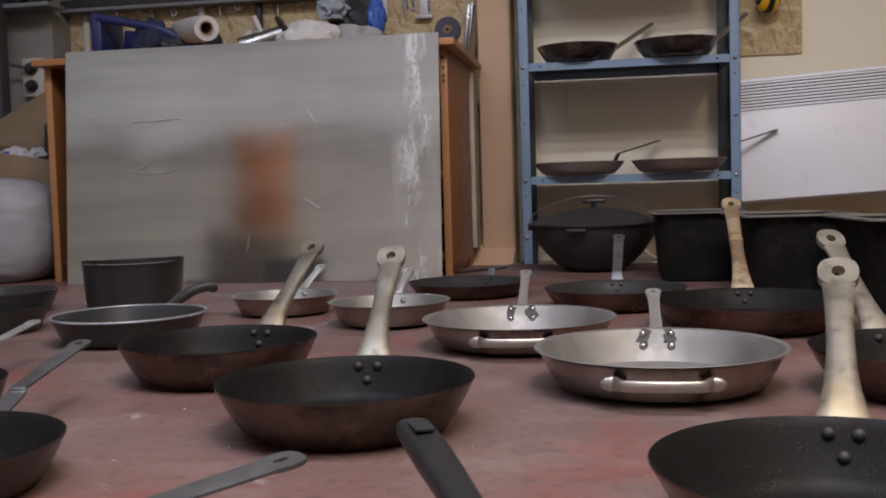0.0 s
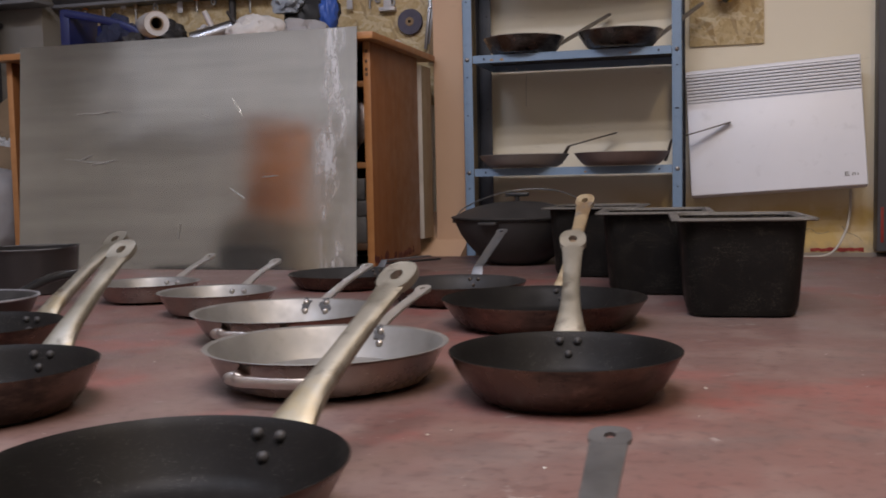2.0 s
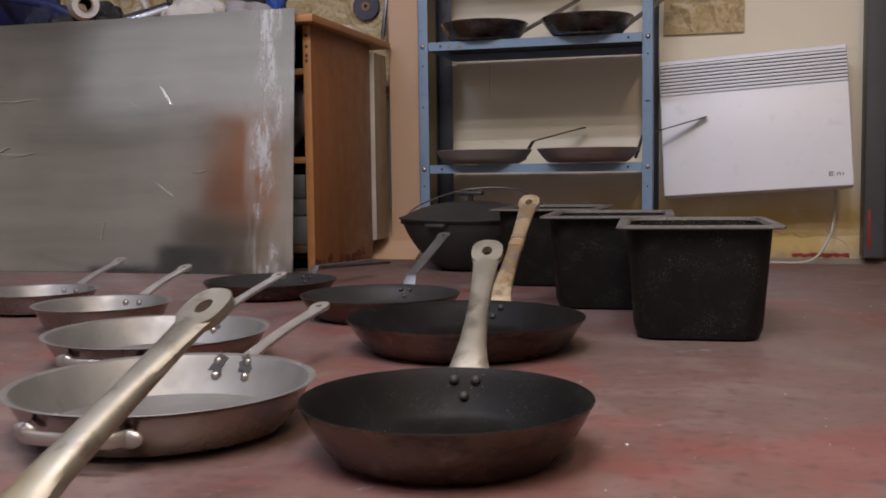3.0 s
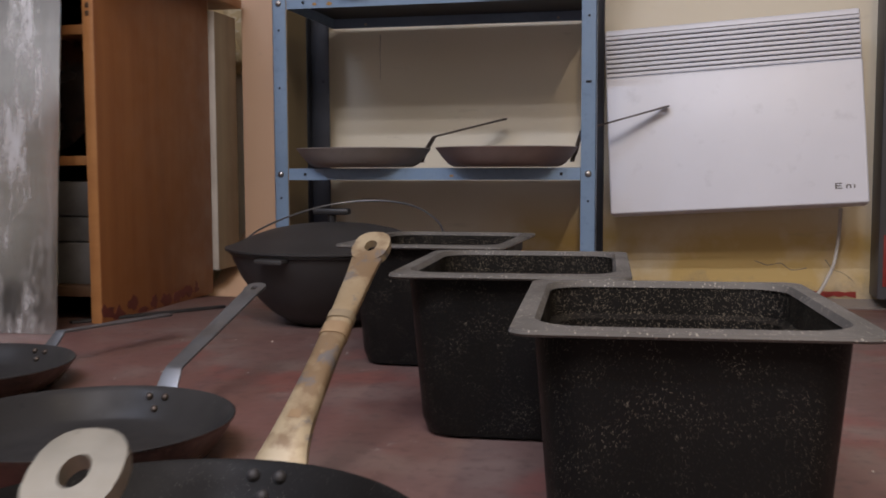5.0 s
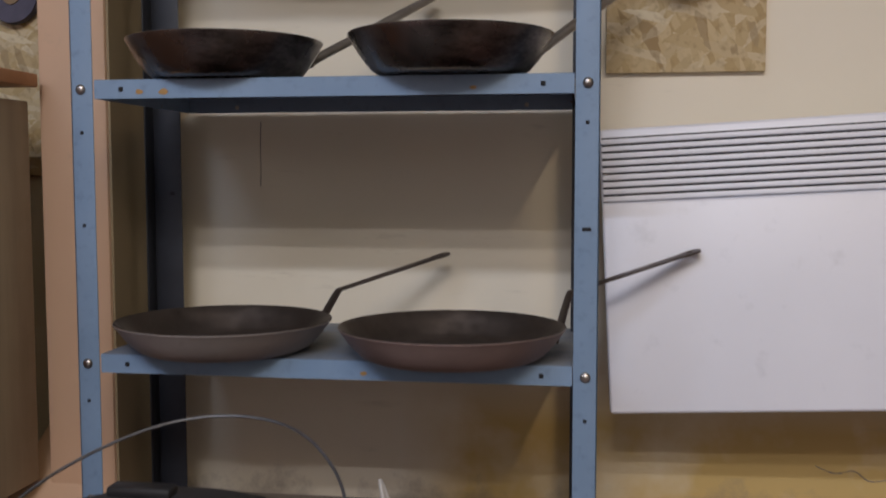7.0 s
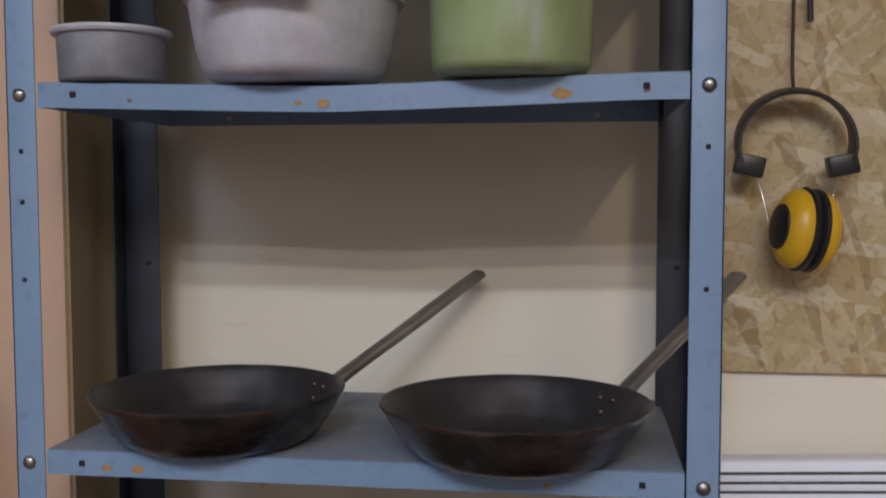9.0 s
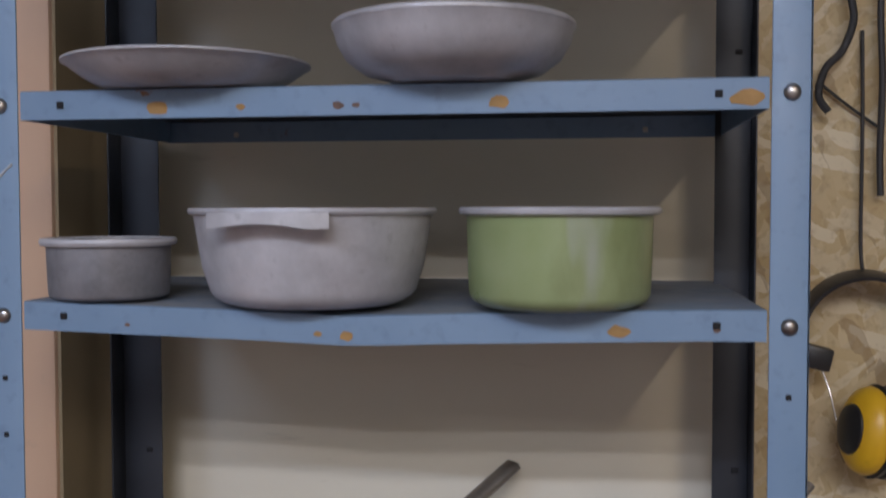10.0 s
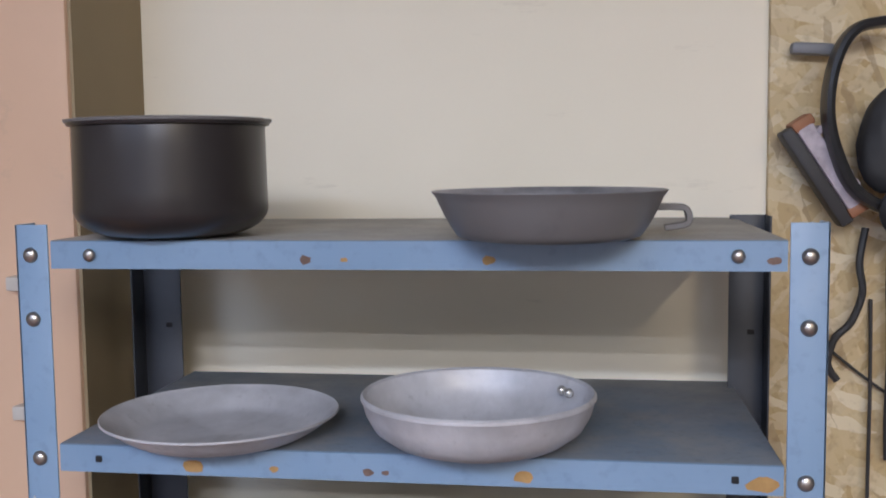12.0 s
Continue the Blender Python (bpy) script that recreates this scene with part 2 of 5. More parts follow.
M_FLOOR = floor_material()
M_WALL = back_wall_material()
# toned dark: cuts the east wall's bounce and dims the corner stub
M_DIMWALL = plaster("dimmed room plaster", (0.26, 0.245, 0.22), (0.21, 0.20, 0.18))
# kept bright so the sheet has pale unseen walls to mirror
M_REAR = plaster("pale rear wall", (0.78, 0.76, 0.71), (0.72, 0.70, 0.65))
# dark for a ceiling, to lower the bounce light
M_CEIL = plaster("unseen ceiling toned dark", (0.33, 0.32, 0.305), (0.28, 0.275, 0.26))
M_SALMON = plaster("salmon painted column", (0.65, 0.45, 0.305), (0.60, 0.405, 0.27), 0.6)
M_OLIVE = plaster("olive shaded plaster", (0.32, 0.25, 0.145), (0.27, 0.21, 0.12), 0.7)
M_CEMENT = plaster("cement fillet", (0.22, 0.19, 0.165), (0.29, 0.25, 0.215), 0.85)
M_OSB = osb_material()
M_BLUE = blue_paint_material()
M_DUSTY = dusty_blue_material("dusty blue shelf paint", (0.15, 0.19, 0.25), (0.26, 0.25, 0.235))
M_DUSTTOP = dusty_blue_material("thick beige dust", (0.27, 0.265, 0.25), (0.40, 0.375, 0.325))
M_SHEET = sheet_material()
M_CAB = wood("orange veneer", (0.32, 0.130, 0.042), (0.245, 0.092, 0.028))
M_CABEDGE = wood("cabinet edge wood", (0.46, 0.22, 0.08), (0.38, 0.17, 0.06), 3, (0.1, 1, 1))
# shaded copy of the veneer for the cabinet inside; also the worn marks
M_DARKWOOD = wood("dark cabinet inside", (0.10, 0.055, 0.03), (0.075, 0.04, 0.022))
M_BOARD = wood("weathered board", (0.30, 0.24, 0.155), (0.22, 0.17, 0.11))
M_BATTEN = wood("old batten", (0.34, 0.24, 0.14), (0.26, 0.17, 0.09))
M_SPECK = speckled("speckled black coating", (0.0068, 0.0062, 0.006), (0.17, 0.165, 0.15), 620, 0.15, 0.5, 0.22)
M_GRANITE = speckled("granite speckled enamel", (0.0075, 0.007, 0.0068), (0.17, 0.15, 0.12), 700, 0.26, 0.42, 0.12)
M_GRANITEIN = speckled("granite speckled enamel inside", (0.008, 0.0072, 0.0066), (0.21, 0.18, 0.135), 700, 0.34, 0.42, 0.6)
M_COAT = speckled("grey coating", (0.026, 0.025, 0.025), (0.18, 0.18, 0.17), 260, 0.06, 0.36, 0.1)
M_BROWN = brown_outside_material("seasoned dark steel", (0.165, 0.11, 0.085), (0.075, 0.055, 0.047))
M_BROWNGREY = brown_outside_material("grey-brown seasoned steel", (0.22, 0.19, 0.17), (0.13, 0.112, 0.10))
M_STEEL = metal("satin stainless steel", (0.40, 0.335, 0.30), 0.24, 0.6, spread=0.08)
M_LOOP = metal("satin loop steel", (0.46, 0.42, 0.39), 0.38, 0.75, 0.85, spread=0.06)
M_STEELIN = metal("scoured steel inside", (0.30, 0.29, 0.275), 0.56, 0.8, 0.75)
M_POLISH = metal("polished steel", (0.60, 0.585, 0.56), 0.4, 0.85, 0.75, spread=0.08)
M_BRASS = cast_handle_material()
M_SCORCH = scorched_handle_material()
M_IRON = metal("grey strap iron", (0.27, 0.275, 0.29), 0.52, 0.7, 0.85)
M_DARKIRON = metal("dark carbon steel", (0.13, 0.105, 0.09), 0.42, 0.6, 0.75)
M_DARKSTRAP = metal("dull dark strap iron", (0.15, 0.148, 0.15), 0.5, 0.65, 0.7)
M_CAST = plain("matt cast iron", (0.036, 0.034, 0.034), 0.55, 0.7, 9, 0.3)
M_ALU = metal("dull cast aluminium", (0.36, 0.36, 0.385), 0.5, 0.45, 0.4, 13)
M_ALULIGHT = metal("pale aluminium", (0.68, 0.68, 0.715), 0.48, 0.62, 0.25, 12)
# darker than the pots' outsides; also greys the boxes in the cabinet
M_INSIDEGREY = metal("darker grey metal for insides", (0.21, 0.205, 0.205), 0.5, 0.6, 0.4, 12)
M_GREYPAN = plain("grey anodised metal", (0.16, 0.155, 0.155), 0.42, 0.85, 8, 0.06)
M_DUSTGREY = plain("dusty grey-brown carbon steel", (0.29, 0.255, 0.235), 0.55, 0.8, 9, 0.08)
M_DUSTRED = plain("dusty reddish carbon steel", (0.26, 0.19, 0.17), 0.5, 0.7, 7, 0.08)
M_RACK = plain("dark grey rack steel", (0.055, 0.055, 0.062), 0.55, 0.75, 8)
M_BLACKPOT = plain("black-brown enamel", (0.030, 0.026, 0.026), 0.3, 0.8, 6, 0.04)
M_GREEN = green_pot_material()
M_BLACK = plain("black plastic", (0.018, 0.018, 0.019), 0.38, 0.8, 20, 0.05)
M_POTBLACK = plain("matt black pot lining", (0.009, 0.008, 0.008), 0.55, 0.8, 12, 0.05)
M_RUBBER = plain("worn black rubber", (0.03, 0.03, 0.032), 0.6, 0.7, 20, 0.1)
M_WHITE = plain("white powder coat", (0.80, 0.82, 0.89), 0.38, 0.96, 5, 0.03)
M_SLOT = plain("dark slot", (0.035, 0.035, 0.038), 0.6)
M_BOLT = metal("zinc bolt", (0.50, 0.47, 0.44), 0.35, 0.6)
# rear posts' dark tone, reused to put underside shade into the shelf colour
M_POSTSHADE = plain("dark blue shaded post and underside tone", (0.032, 0.036, 0.046), 0.5, 0.7, 12)
M_HOLE = plain("punched hole dark", (0.012, 0.012, 0.014), 0.8)
M_RUST = plain("rust brown chip", (0.19, 0.125, 0.10), 0.8, 0.6, 60)
M_RUSTY = plain("ochre primer chip", (0.42, 0.25, 0.085), 0.7, 0.7, 60)
M_CHALK = plain("white chalk", (0.62, 0.63, 0.64), 0.9, 0.7, 60)
M_CABLE = plain("dirty white cable", (0.55, 0.52, 0.47), 0.5)
M_REDPAINT = plain("red paint smear", (0.30, 0.028, 0.02), 0.6, 0.7, 40)
M_REDSTAIN = plain("dark red floor paint", (0.15, 0.035, 0.025), 0.6, 0.7, 30)
M_YELLOW = plain("yellow plastic", (0.72, 0.42, 0.01), 0.35, 0.9, 10, 0.02)
M_SACK = plain("white woven sack", (0.37, 0.365, 0.38), 0.75, 0.72, 5, 0.5)
M_CARD = plain("brown cardboard", (0.27, 0.19, 0.115), 0.8, 0.8, 9, 0.1)
M_BUCKET = plain("grey-blue plastic", (0.33, 0.37, 0.43), 0.45, 0.85, 8)
M_BLUEPL = plain("dark blue plastic", (0.014, 0.022, 0.115), 0.4, 0.7, 12)
M_NAVY = plain("navy cloth", (0.018, 0.024, 0.06), 0.8, 0.7, 14, 0.3)
M_BRIGHTBLUE = plain("bright blue plastic", (0.05, 0.13, 0.52), 0.4, 0.8, 12)
M_RAG = plain("white crumpled cloth", (0.62, 0.61, 0.60), 0.85, 0.8, 12, 0.4)
M_GREYPAINT = plain("grey painted steel", (0.20, 0.205, 0.225), 0.5, 0.8, 6)
M_DARK = plain("sooty dark metal", (0.035, 0.033, 0.034), 0.6, 0.7, 12)
M_TOOL = metal("tool steel", (0.42, 0.42, 0.43), 0.35, 0.6)
M_ORANGE = plain("orange plastic", (0.90, 0.30, 0.06), 0.5, 0.85, 5)
M_DISC = plain("purple-grey abrasive", (0.10, 0.095, 0.14), 0.8, 0.8, 40, 0.3)
M_PINK = plain("brush bristles", (0.52, 0.46, 0.50), 0.8, 0.6, 50, 0.4)
M_RUSTWOOD = plain("rusty brush wood", (0.30, 0.13, 0.06), 0.6, 0.7, 20)
# greys darkened to put lens vignetting into the post and the panel
M_DOORPOST = plain("door post grey with edge dimming", (0.085, 0.085, 0.092), 0.5, 0.8, 6)
M_SHADOWGREY = plain("dimmed grey wall panel", (0.075, 0.072, 0.07), 0.6, 0.85, 5)


# ---- mesh helpers ----
def mesh_object(name, bm, material, smooth=40):
    bmesh.ops.recalc_face_normals(bm, faces=bm.faces)
    me = bpy.data.meshes.new(name)
    bm.to_mesh(me)
    bm.free()
    for m in material if isinstance(material, (list, tuple)) else (material,):
        me.materials.append(m)
    me.shade_smooth()
    me.set_sharp_from_angle(angle=radians(smooth))
    return new(name, me)


def part(name, bm, material, parent, label=""):
    ob = mesh_object(name, bm, material)
    ob.parent = parent
    return tagged(ob, label)


def thing(name, m, label, category, group="", kind=""):
    ob = new(name)
    ob.empty_display_size = 0.05
    ob.matrix_world = m
    return tagged(ob, label, category, group, kind)


def solo(name, bm, material, label, category, group="", kind="", m=None):
    ob = mesh_object(name, bm, material)
    if m is not None:
        ob.matrix_world = m
    return tagged(ob, label, category, group, kind)


def box(x0, x1, y0, y1, z0, z1, bevel=0.0, bm=None, seg=2):
    b = bmesh.new()
    bmesh.ops.create_cube(b, size=1)
    for v in b.verts:
        v.co = Vector(((x0 + x1) / 2 + v.co.x * (x1 - x0), (y0 + y1) / 2 + v.co.y * (y1 - y0), (z0 + z1) / 2 + v.co.z * (z1 - z0)))
    if bevel:
        bmesh.ops.bevel(b, geom=b.edges[:], offset=bevel, segments=seg, affect="EDGES", profile=0.5)
    return joined(bm, b)


def joined(bm, b):
    if bm is None:
        return b
    me = bpy.data.meshes.new("scrap")
    b.to_mesh(me)
    b.free()
    bm.from_mesh(me)
    bpy.data.meshes.remove(me)
    return bm


def moved(bm, m):
    bmesh.ops.transform(bm, matrix=m, verts=bm.verts[:])
    return bm


def lathe(profile, seg=56, split=None, bm=None):
    """Turn (radius, height) rows round z. Faces from row `split` on take the second material."""
    b = bmesh.new()
    rings = []
    for r, z in profile:
        if r < 1e-6:
            rings.append([b.verts.new((0, 0, z))])
        else:
            rings.append([b.verts.new((r * math.cos(2 * math.pi * i / seg), r * math.sin(2 * math.pi * i / seg), z)) for i in range(seg)])
    for k in range(len(rings) - 1):
        p, q = rings[k], rings[k + 1]
        for i in range(seg):
            j = (i + 1) % seg
            if len(p) == 1 and len(q) == 1:
                continue
            vs = [p[0], q[j], q[i]] if len(p) == 1 else [p[i], p[j], q[0]] if len(q) == 1 else [p[i], p[j], q[j], q[i]]
            f = b.faces.new(vs)
            if split is not None and k >= split:
                f.material_index = 1
    return joined(bm, b)


def sweep(pts, sizes, side, bm=None, corner=0.35, n=10):
    """A bar along pts. sizes: (width, thickness) at each point; side: the way of its width. Rounded section."""
    b = bmesh.new()
    side = Vector(side).normalized()
    rings = []
    for i, p in enumerate(pts):
        p = Vector(p)
        d = (Vector(pts[min(i + 1, len(pts) - 1)]) - Vector(pts[max(i - 1, 0)])).normalized()
        s = (side - d * side.dot(d)).normalized()
        u = d.cross(s)
        w, th = sizes[i] if isinstance(sizes, list) else sizes
        ring = []
        for k in range(n):
            a = 2 * math.pi * (k + 0.5) / n
            c, q = math.cos(a), math.sin(a)
            ring.append(b.verts.new(p + s * (w / 2 * math.copysign(abs(c) ** corner, c)) + u * (th / 2 * math.copysign(abs(q) ** corner, q))))
        rings.append(ring)
    for p, q in zip(rings, rings[1:]):
        for k in range(n):
            b.faces.new((p[k], p[(k + 1) % n], q[(k + 1) % n], q[k]))
    b.faces.new(rings[0][::-1])
    b.faces.new(rings[-1])
    return joined(bm, b)


def smooth_path(pts, steps=5):
    """Points along a curve that passes through pts."""
    pts = [Vector(p) for p in pts]
    out = []
    for i in range(len(pts) - 1):
        p0, p1, p2, p3 = pts[max(i - 1, 0)], pts[i], pts[i + 1], pts[min(i + 2, len(pts) - 1)]
        for k in range(steps):
            t = k / steps
            out.append(0.5 * (2 * p1 + (p2 - p0) * t + (2 * p0 - 5 * p1 + 4 * p2 - p3) * t * t + (3 * p1 - p0 - 3 * p2 + p3) * t ** 3))
    out.append(pts[-1])
    return out


def along(values, count):
    """count values read evenly off a list of widths (or pairs)."""
    out = []
    for i in range(count):
        f = i / (count - 1) * (len(values) - 1)
        k = min(int(f), len(values) - 2)
        a, b = values[k], values[k + 1]
        t = f - k
        out.append(tuple(x + (y - x) * t for x, y in zip(a, b)))
    return out


def eyelet(centre, way, side, length, width, thick, hole, bm=None, n=20, squash=0.72):
    """The flat end of a handle with a hanging hole in it."""
    b = bmesh.new()
    way, side = Vector(way).normalized(), Vector(side).normalized()
    up = way.cross(side).normalized()
    side = up.cross(way)
    rings = []
    for r, t in ((1, 0.5), (1, -0.5), (0, -0.5), (0, 0.5)):
        ring = []
        for i in range(n):
            a = 2 * math.pi * i / n
            c, s = math.cos(a), math.sin(a)
            if r:
                x = length / 2 * math.copysign(abs(c) ** 0.8, c)
                y = width / 2 * math.copysign(abs(s) ** 0.8, s)
            else:
                x, y = hole * 0.5 * c / squash, hole * 0.5 * s
            ring.append(b.verts.new(Vector(centre) + way * x + side * y + up * thick * t))
        rings.append(ring)
    for k in range(4):
        p, q = rings[k], rings[(k + 1) % 4]
        for i in range(n):
            j = (i + 1) % n
            b.faces.new((p[i], p[j], q[j], q[i]))
    return joined(bm, b)


def ball(centre, r, bm=None, squash=(1, 1, 1), u=12, v=8):
    b = bmesh.new()
    bmesh.ops.create_uvsphere(b, u_segments=u, v_segments=v, radius=r)
    for w in b.verts:
        w.co = Vector((w.co.x * squash[0], w.co.y * squash[1], w.co.z * squash[2])) + Vector(centre)
    return joined(bm, b)


def lump(centre, size, seed=0, rough=0.25, detail=4, freq=2.0, bm=None):
    """A crumpled soft body with sharp folds."""
    b = bmesh.new()
    bmesh.ops.create_icosphere(b, subdivisions=detail, radius=1)
    off = Vector((seed * 7.1, seed * 3.3, seed * 1.7))
    for v in b.verts:
        n = noise.noise(v.co * freq + off) + 0.4 * noise.noise(v.co * freq * 2.7 + off)
        warp = noise.noise_vector(v.co * 1.6 + off) * 0.6
        fold = abs(noise.noise((v.co + warp) * freq * 1.9 + off)) + 0.5 * abs(noise.noise((v.co + warp) * freq * 4.3 + off))
        v.co = v.co * (1 + rough * (n + 0.9 * (0.32 - fold)))
        v.co = Vector((v.co.x * size[0], v.co.y * size[1], max(v.co.z, -0.8) * size[2])) + Vector(centre)
    return joined(bm, b)


def cylinder(a, b_, r, bm=None, n=16, r2=None):
    a, b_ = Vector(a), Vector(b_)
    d = (b_ - a).normalized()
    s = d.orthogonal().normalized()
    u = d.cross(s)
    bb = bmesh.new()
    rings = []
    for p, rr in ((a, r), (b_, r2 or r)):
        rings.append([bb.verts.new(p + (s * math.cos(2 * math.pi * i / n) + u * math.sin(2 * math.pi * i / n)) * rr) for i in range(n)])
    for i in range(n):
        bb.faces.new((rings[0][i], rings[0][(i + 1) % n], rings[1][(i + 1) % n], rings[1][i]))
    bb.faces.new(rings[0][::-1])
    bb.faces.new(rings[1])
    return joined(bm, bb)


# ---- the room ----
WALL_Y = 0.38


def floor_drop(y):
    """The concrete falls away a little in the last half metre before the wall."""
    f = min(max((y + 0.10) / 0.48, 0), 1)
    return -0.040 * f * f * (3 - 2 * f)


fb = bmesh.new()
ys = [-6.2, -4, -3, -2, -1, -0.5] + [-0.14 + 0.02 * i for i in range(32)]
line = [(fb.verts.new((-5.6, y, floor_drop(y))), fb.verts.new((2.3, y, floor_drop(y))), fb.verts.new((-5.6, y, -0.15)), fb.verts.new((2.3, y, -0.15))) for y in ys]
for p, q in zip(line, line[1:]):
    fb.faces.new((p[0], p[1], q[1], q[0]))
    fb.faces.new((p[2], q[2], q[3], p[3]))
    fb.faces.new((p[0], q[0], q[2], p[2]))
    fb.faces.new((p[1], p[3], q[3], q[1]))
fb.faces.new((line[0][0], line[0][2], line[0][3], line[0][1]))
fb.faces.new((line[-1][0], line[-1][1], line[-1][3], line[-1][2]))
tagged(solo("floor", fb, M_FLOOR, "worn red-brown painted concrete floor with pale scuffs", "floor", kind="structure"))
solo("wall_north", box(-5.6, 2.3, WALL_Y, 0.55, -0.1, 2.9), M_WALL, "cream painted wall with a stained foot and warm light painted yellow", "wall", kind="structure")
# unseen west, east and south walls and ceiling, coloured to set the bounce
solo("wall_west", box(-5.7, -5.6, -6.2, 0.5, -0.1, 2.9), M_REAR, "unseen plaster side wall", "wall", kind="structure")
solo("wall_east", box(2.3, 2.4, -6.2, 0.5, -0.1, 2.9), M_DIMWALL, "unseen plaster side wall", "wall", kind="structure")
solo("wall_south", box(-5.6, 2.3, -6.3, -6.2, -0.1, 2.9), M_REAR, "unseen pale rear wall", "wall", kind="structure")
solo("ceiling", box(-5.7, 2.4, -6.3, 0.55, 2.9, 3.0), M_CEIL, "unseen ceiling toned dark", "ceiling", kind="structure")
solo("column", box(-0.178, -0.062, 0.195, WALL_Y + 0.02, -0.05, 2.9, 0.006), M_SALMON, "salmon painted square column beside the shelf", "column", kind="structure")
# slab over the column's niche side; its shade is in the olive colour
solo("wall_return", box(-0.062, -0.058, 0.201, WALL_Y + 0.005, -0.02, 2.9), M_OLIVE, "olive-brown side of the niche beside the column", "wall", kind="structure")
b = box(-0.24, -0.06, 0.06, 0.25, -0.02, 0.02)
for v in b.verts:
    if v.co.z > 0:
        v.co.y += 0.1
        v.co.z += 0.12 if v.co.y > 0.2 else 0.0
solo("column_plinth", b, M_SALMON, "sloping cement foot of the column", "plinth", kind="structure")
b = box(-0.06, 2.3, 0.33, WALL_Y + 0.01, -0.07, -0.018)
for v in b.verts:
    if v.co.z > -0.03 and v.co.y < 0.35:
        v.co.z, v.co.y = -0.034, 0.33
solo("skirting", b, M_CEMENT, "rough grey cement fillet along the wall foot", "skirting", kind="structure")
solo("door_frame", box(1.345, 1.405, 0.29, WALL_Y + 0.01, -0.01, 2.1, 0.004), M_DOORPOST, "grey painted door post", "door frame", kind="structure")
# stretch of wall beyond the post, with the edge dimming in its colour
solo("wall_panel", box(1.405, 2.29, 0.33, WALL_Y + 0.01, -0.01, 2.1, 0.003), M_SHADOWGREY, "dark grey wall beyond the post, edge dimming in its colour", "door", kind="structure")

osb = solo("osb_board", box(0.728, 0.982, 0.368, WALL_Y + 0.004, 0.718, 2.2, 0.0015), M_OSB, "strand board panel screwed to the wall beside the shelf", "board")
b = box(-1.93, -0.181, 0.362, WALL_Y + 0.004, 0.55, 2.2, 0.0015)
solo("osb_board", b, M_OSB, "large strand board tool wall above the cabinet", "board")


def smear(x0, x1, z, w, seed):
    """A thin, ragged streak of paint on the wall."""
    rng = random.Random(seed)
    bm = bmesh.new()
    n = 14
    top, low = [], []
    for i in range(n + 1):
        x = x0 + (x1 - x0) * i / n
        top.append(bm.verts.new((x, WALL_Y - 0.003, z + w * (0.25 + 0.4 * rng.random()))))
        low.append(bm.verts.new((x, WALL_Y - 0.003, z - w * (0.25 + 0.5 * rng.random()))))
    for i in range(n):
        bm.faces.new((top[i], low[i], low[i + 1], top[i + 1]))
    ext = bmesh.ops.extrude_face_region(bm, geom=bm.faces[:])
    for v in [g for g in ext["geom"] if isinstance(g, bmesh.types.BMVert)]:
        v.co.y += 0.004
    return bm


for i, (a, c, z, w) in enumerate(((0.812, 0.848, -0.008, 0.014), (0.850, 0.905, -0.014, 0.02), (0.985, 1.018, -0.012, 0.014), (1.14, 1.315, -0.010, 0.012))):
    solo("paint_smear", smear(a, c, z, w, i), M_REDPAINT, "ragged smear of red paint on the wall foot", "paint smear", "red paint smears")
b = box(1.352, 1.362, 0.2885, 0.2915, 0.02, 0.14, 0.001)
for v in b.verts:
    v.co.x += 0.004 * math.sin(v.co.z * 60)
solo("paint_smear", b, M_REDPAINT, "red paint streak down the grey door post", "paint smear", "red paint smears")


def crack(pts, width, name, material, label, category, y=WALL_Y):
    """A thin uneven line on an upright face."""
    bm = bmesh.new()
    pts = smooth_path([(x, y - 0.0006, z) for x, z in pts], 6)
    rng = random.Random(len(pts))
    for p, q in zip(pts, pts[1:]):
        w = width * rng.uniform(0.6, 1.2)
        cylinder(p, q + (q - p) * 0.15, w / 2, bm, n=6)
    return solo(name, bm, material, label, category)


crack([(0.132, 0.644), (0.1305, 0.60), (0.131, 0.56), (0.130, 0.531)], 0.0016, "wall_crack", M_CEMENT, "fine vertical crack in the cream wall", "crack")
crack([(1.079, 0.069), (1.11, 0.058), (1.14, 0.063), (1.165, 0.047), (1.20, 0.052)], 0.002, "wall_crack", M_CEMENT, "jagged crack low in the stained wall", "crack")
crack([(1.243, 0.073), (1.262, 0.050), (1.285, 0.041), (1.308, 0.023)], 0.002, "wall_crack", M_CEMENT, "jagged crack low in the stained wall", "crack")


# ---- the blue shelf ----
SHELVES = (0.284, 0.670, 1.0585, 1.2515, 1.4455)
DEPTH = 0.30
W = 0.70
rack = thing("metal_shelf_rack", pose(0, 0, 0), "light blue painted slotted steel shelf rack with chipped paint", "shelf rack")


def post(x, y, inward, backward, wide=0.032):
    """An angle-iron post: a flange across the front or back and one along the side."""
    z0, z1 = (-0.03, 1.464) if y > 0.1 else (-0.002, 1.474)
    bm = box(min(x, x + inward * wide), max(x, x + inward * wide), y, y + 0.0022, z0, z1, 0.0006)
    return box(min(x, x + inward * 0.0022), max(x, x + inward * 0.0022), min(y, y + backward * 0.032), max(y, y + backward * 0.032), z0, z1, 0.0006, bm)


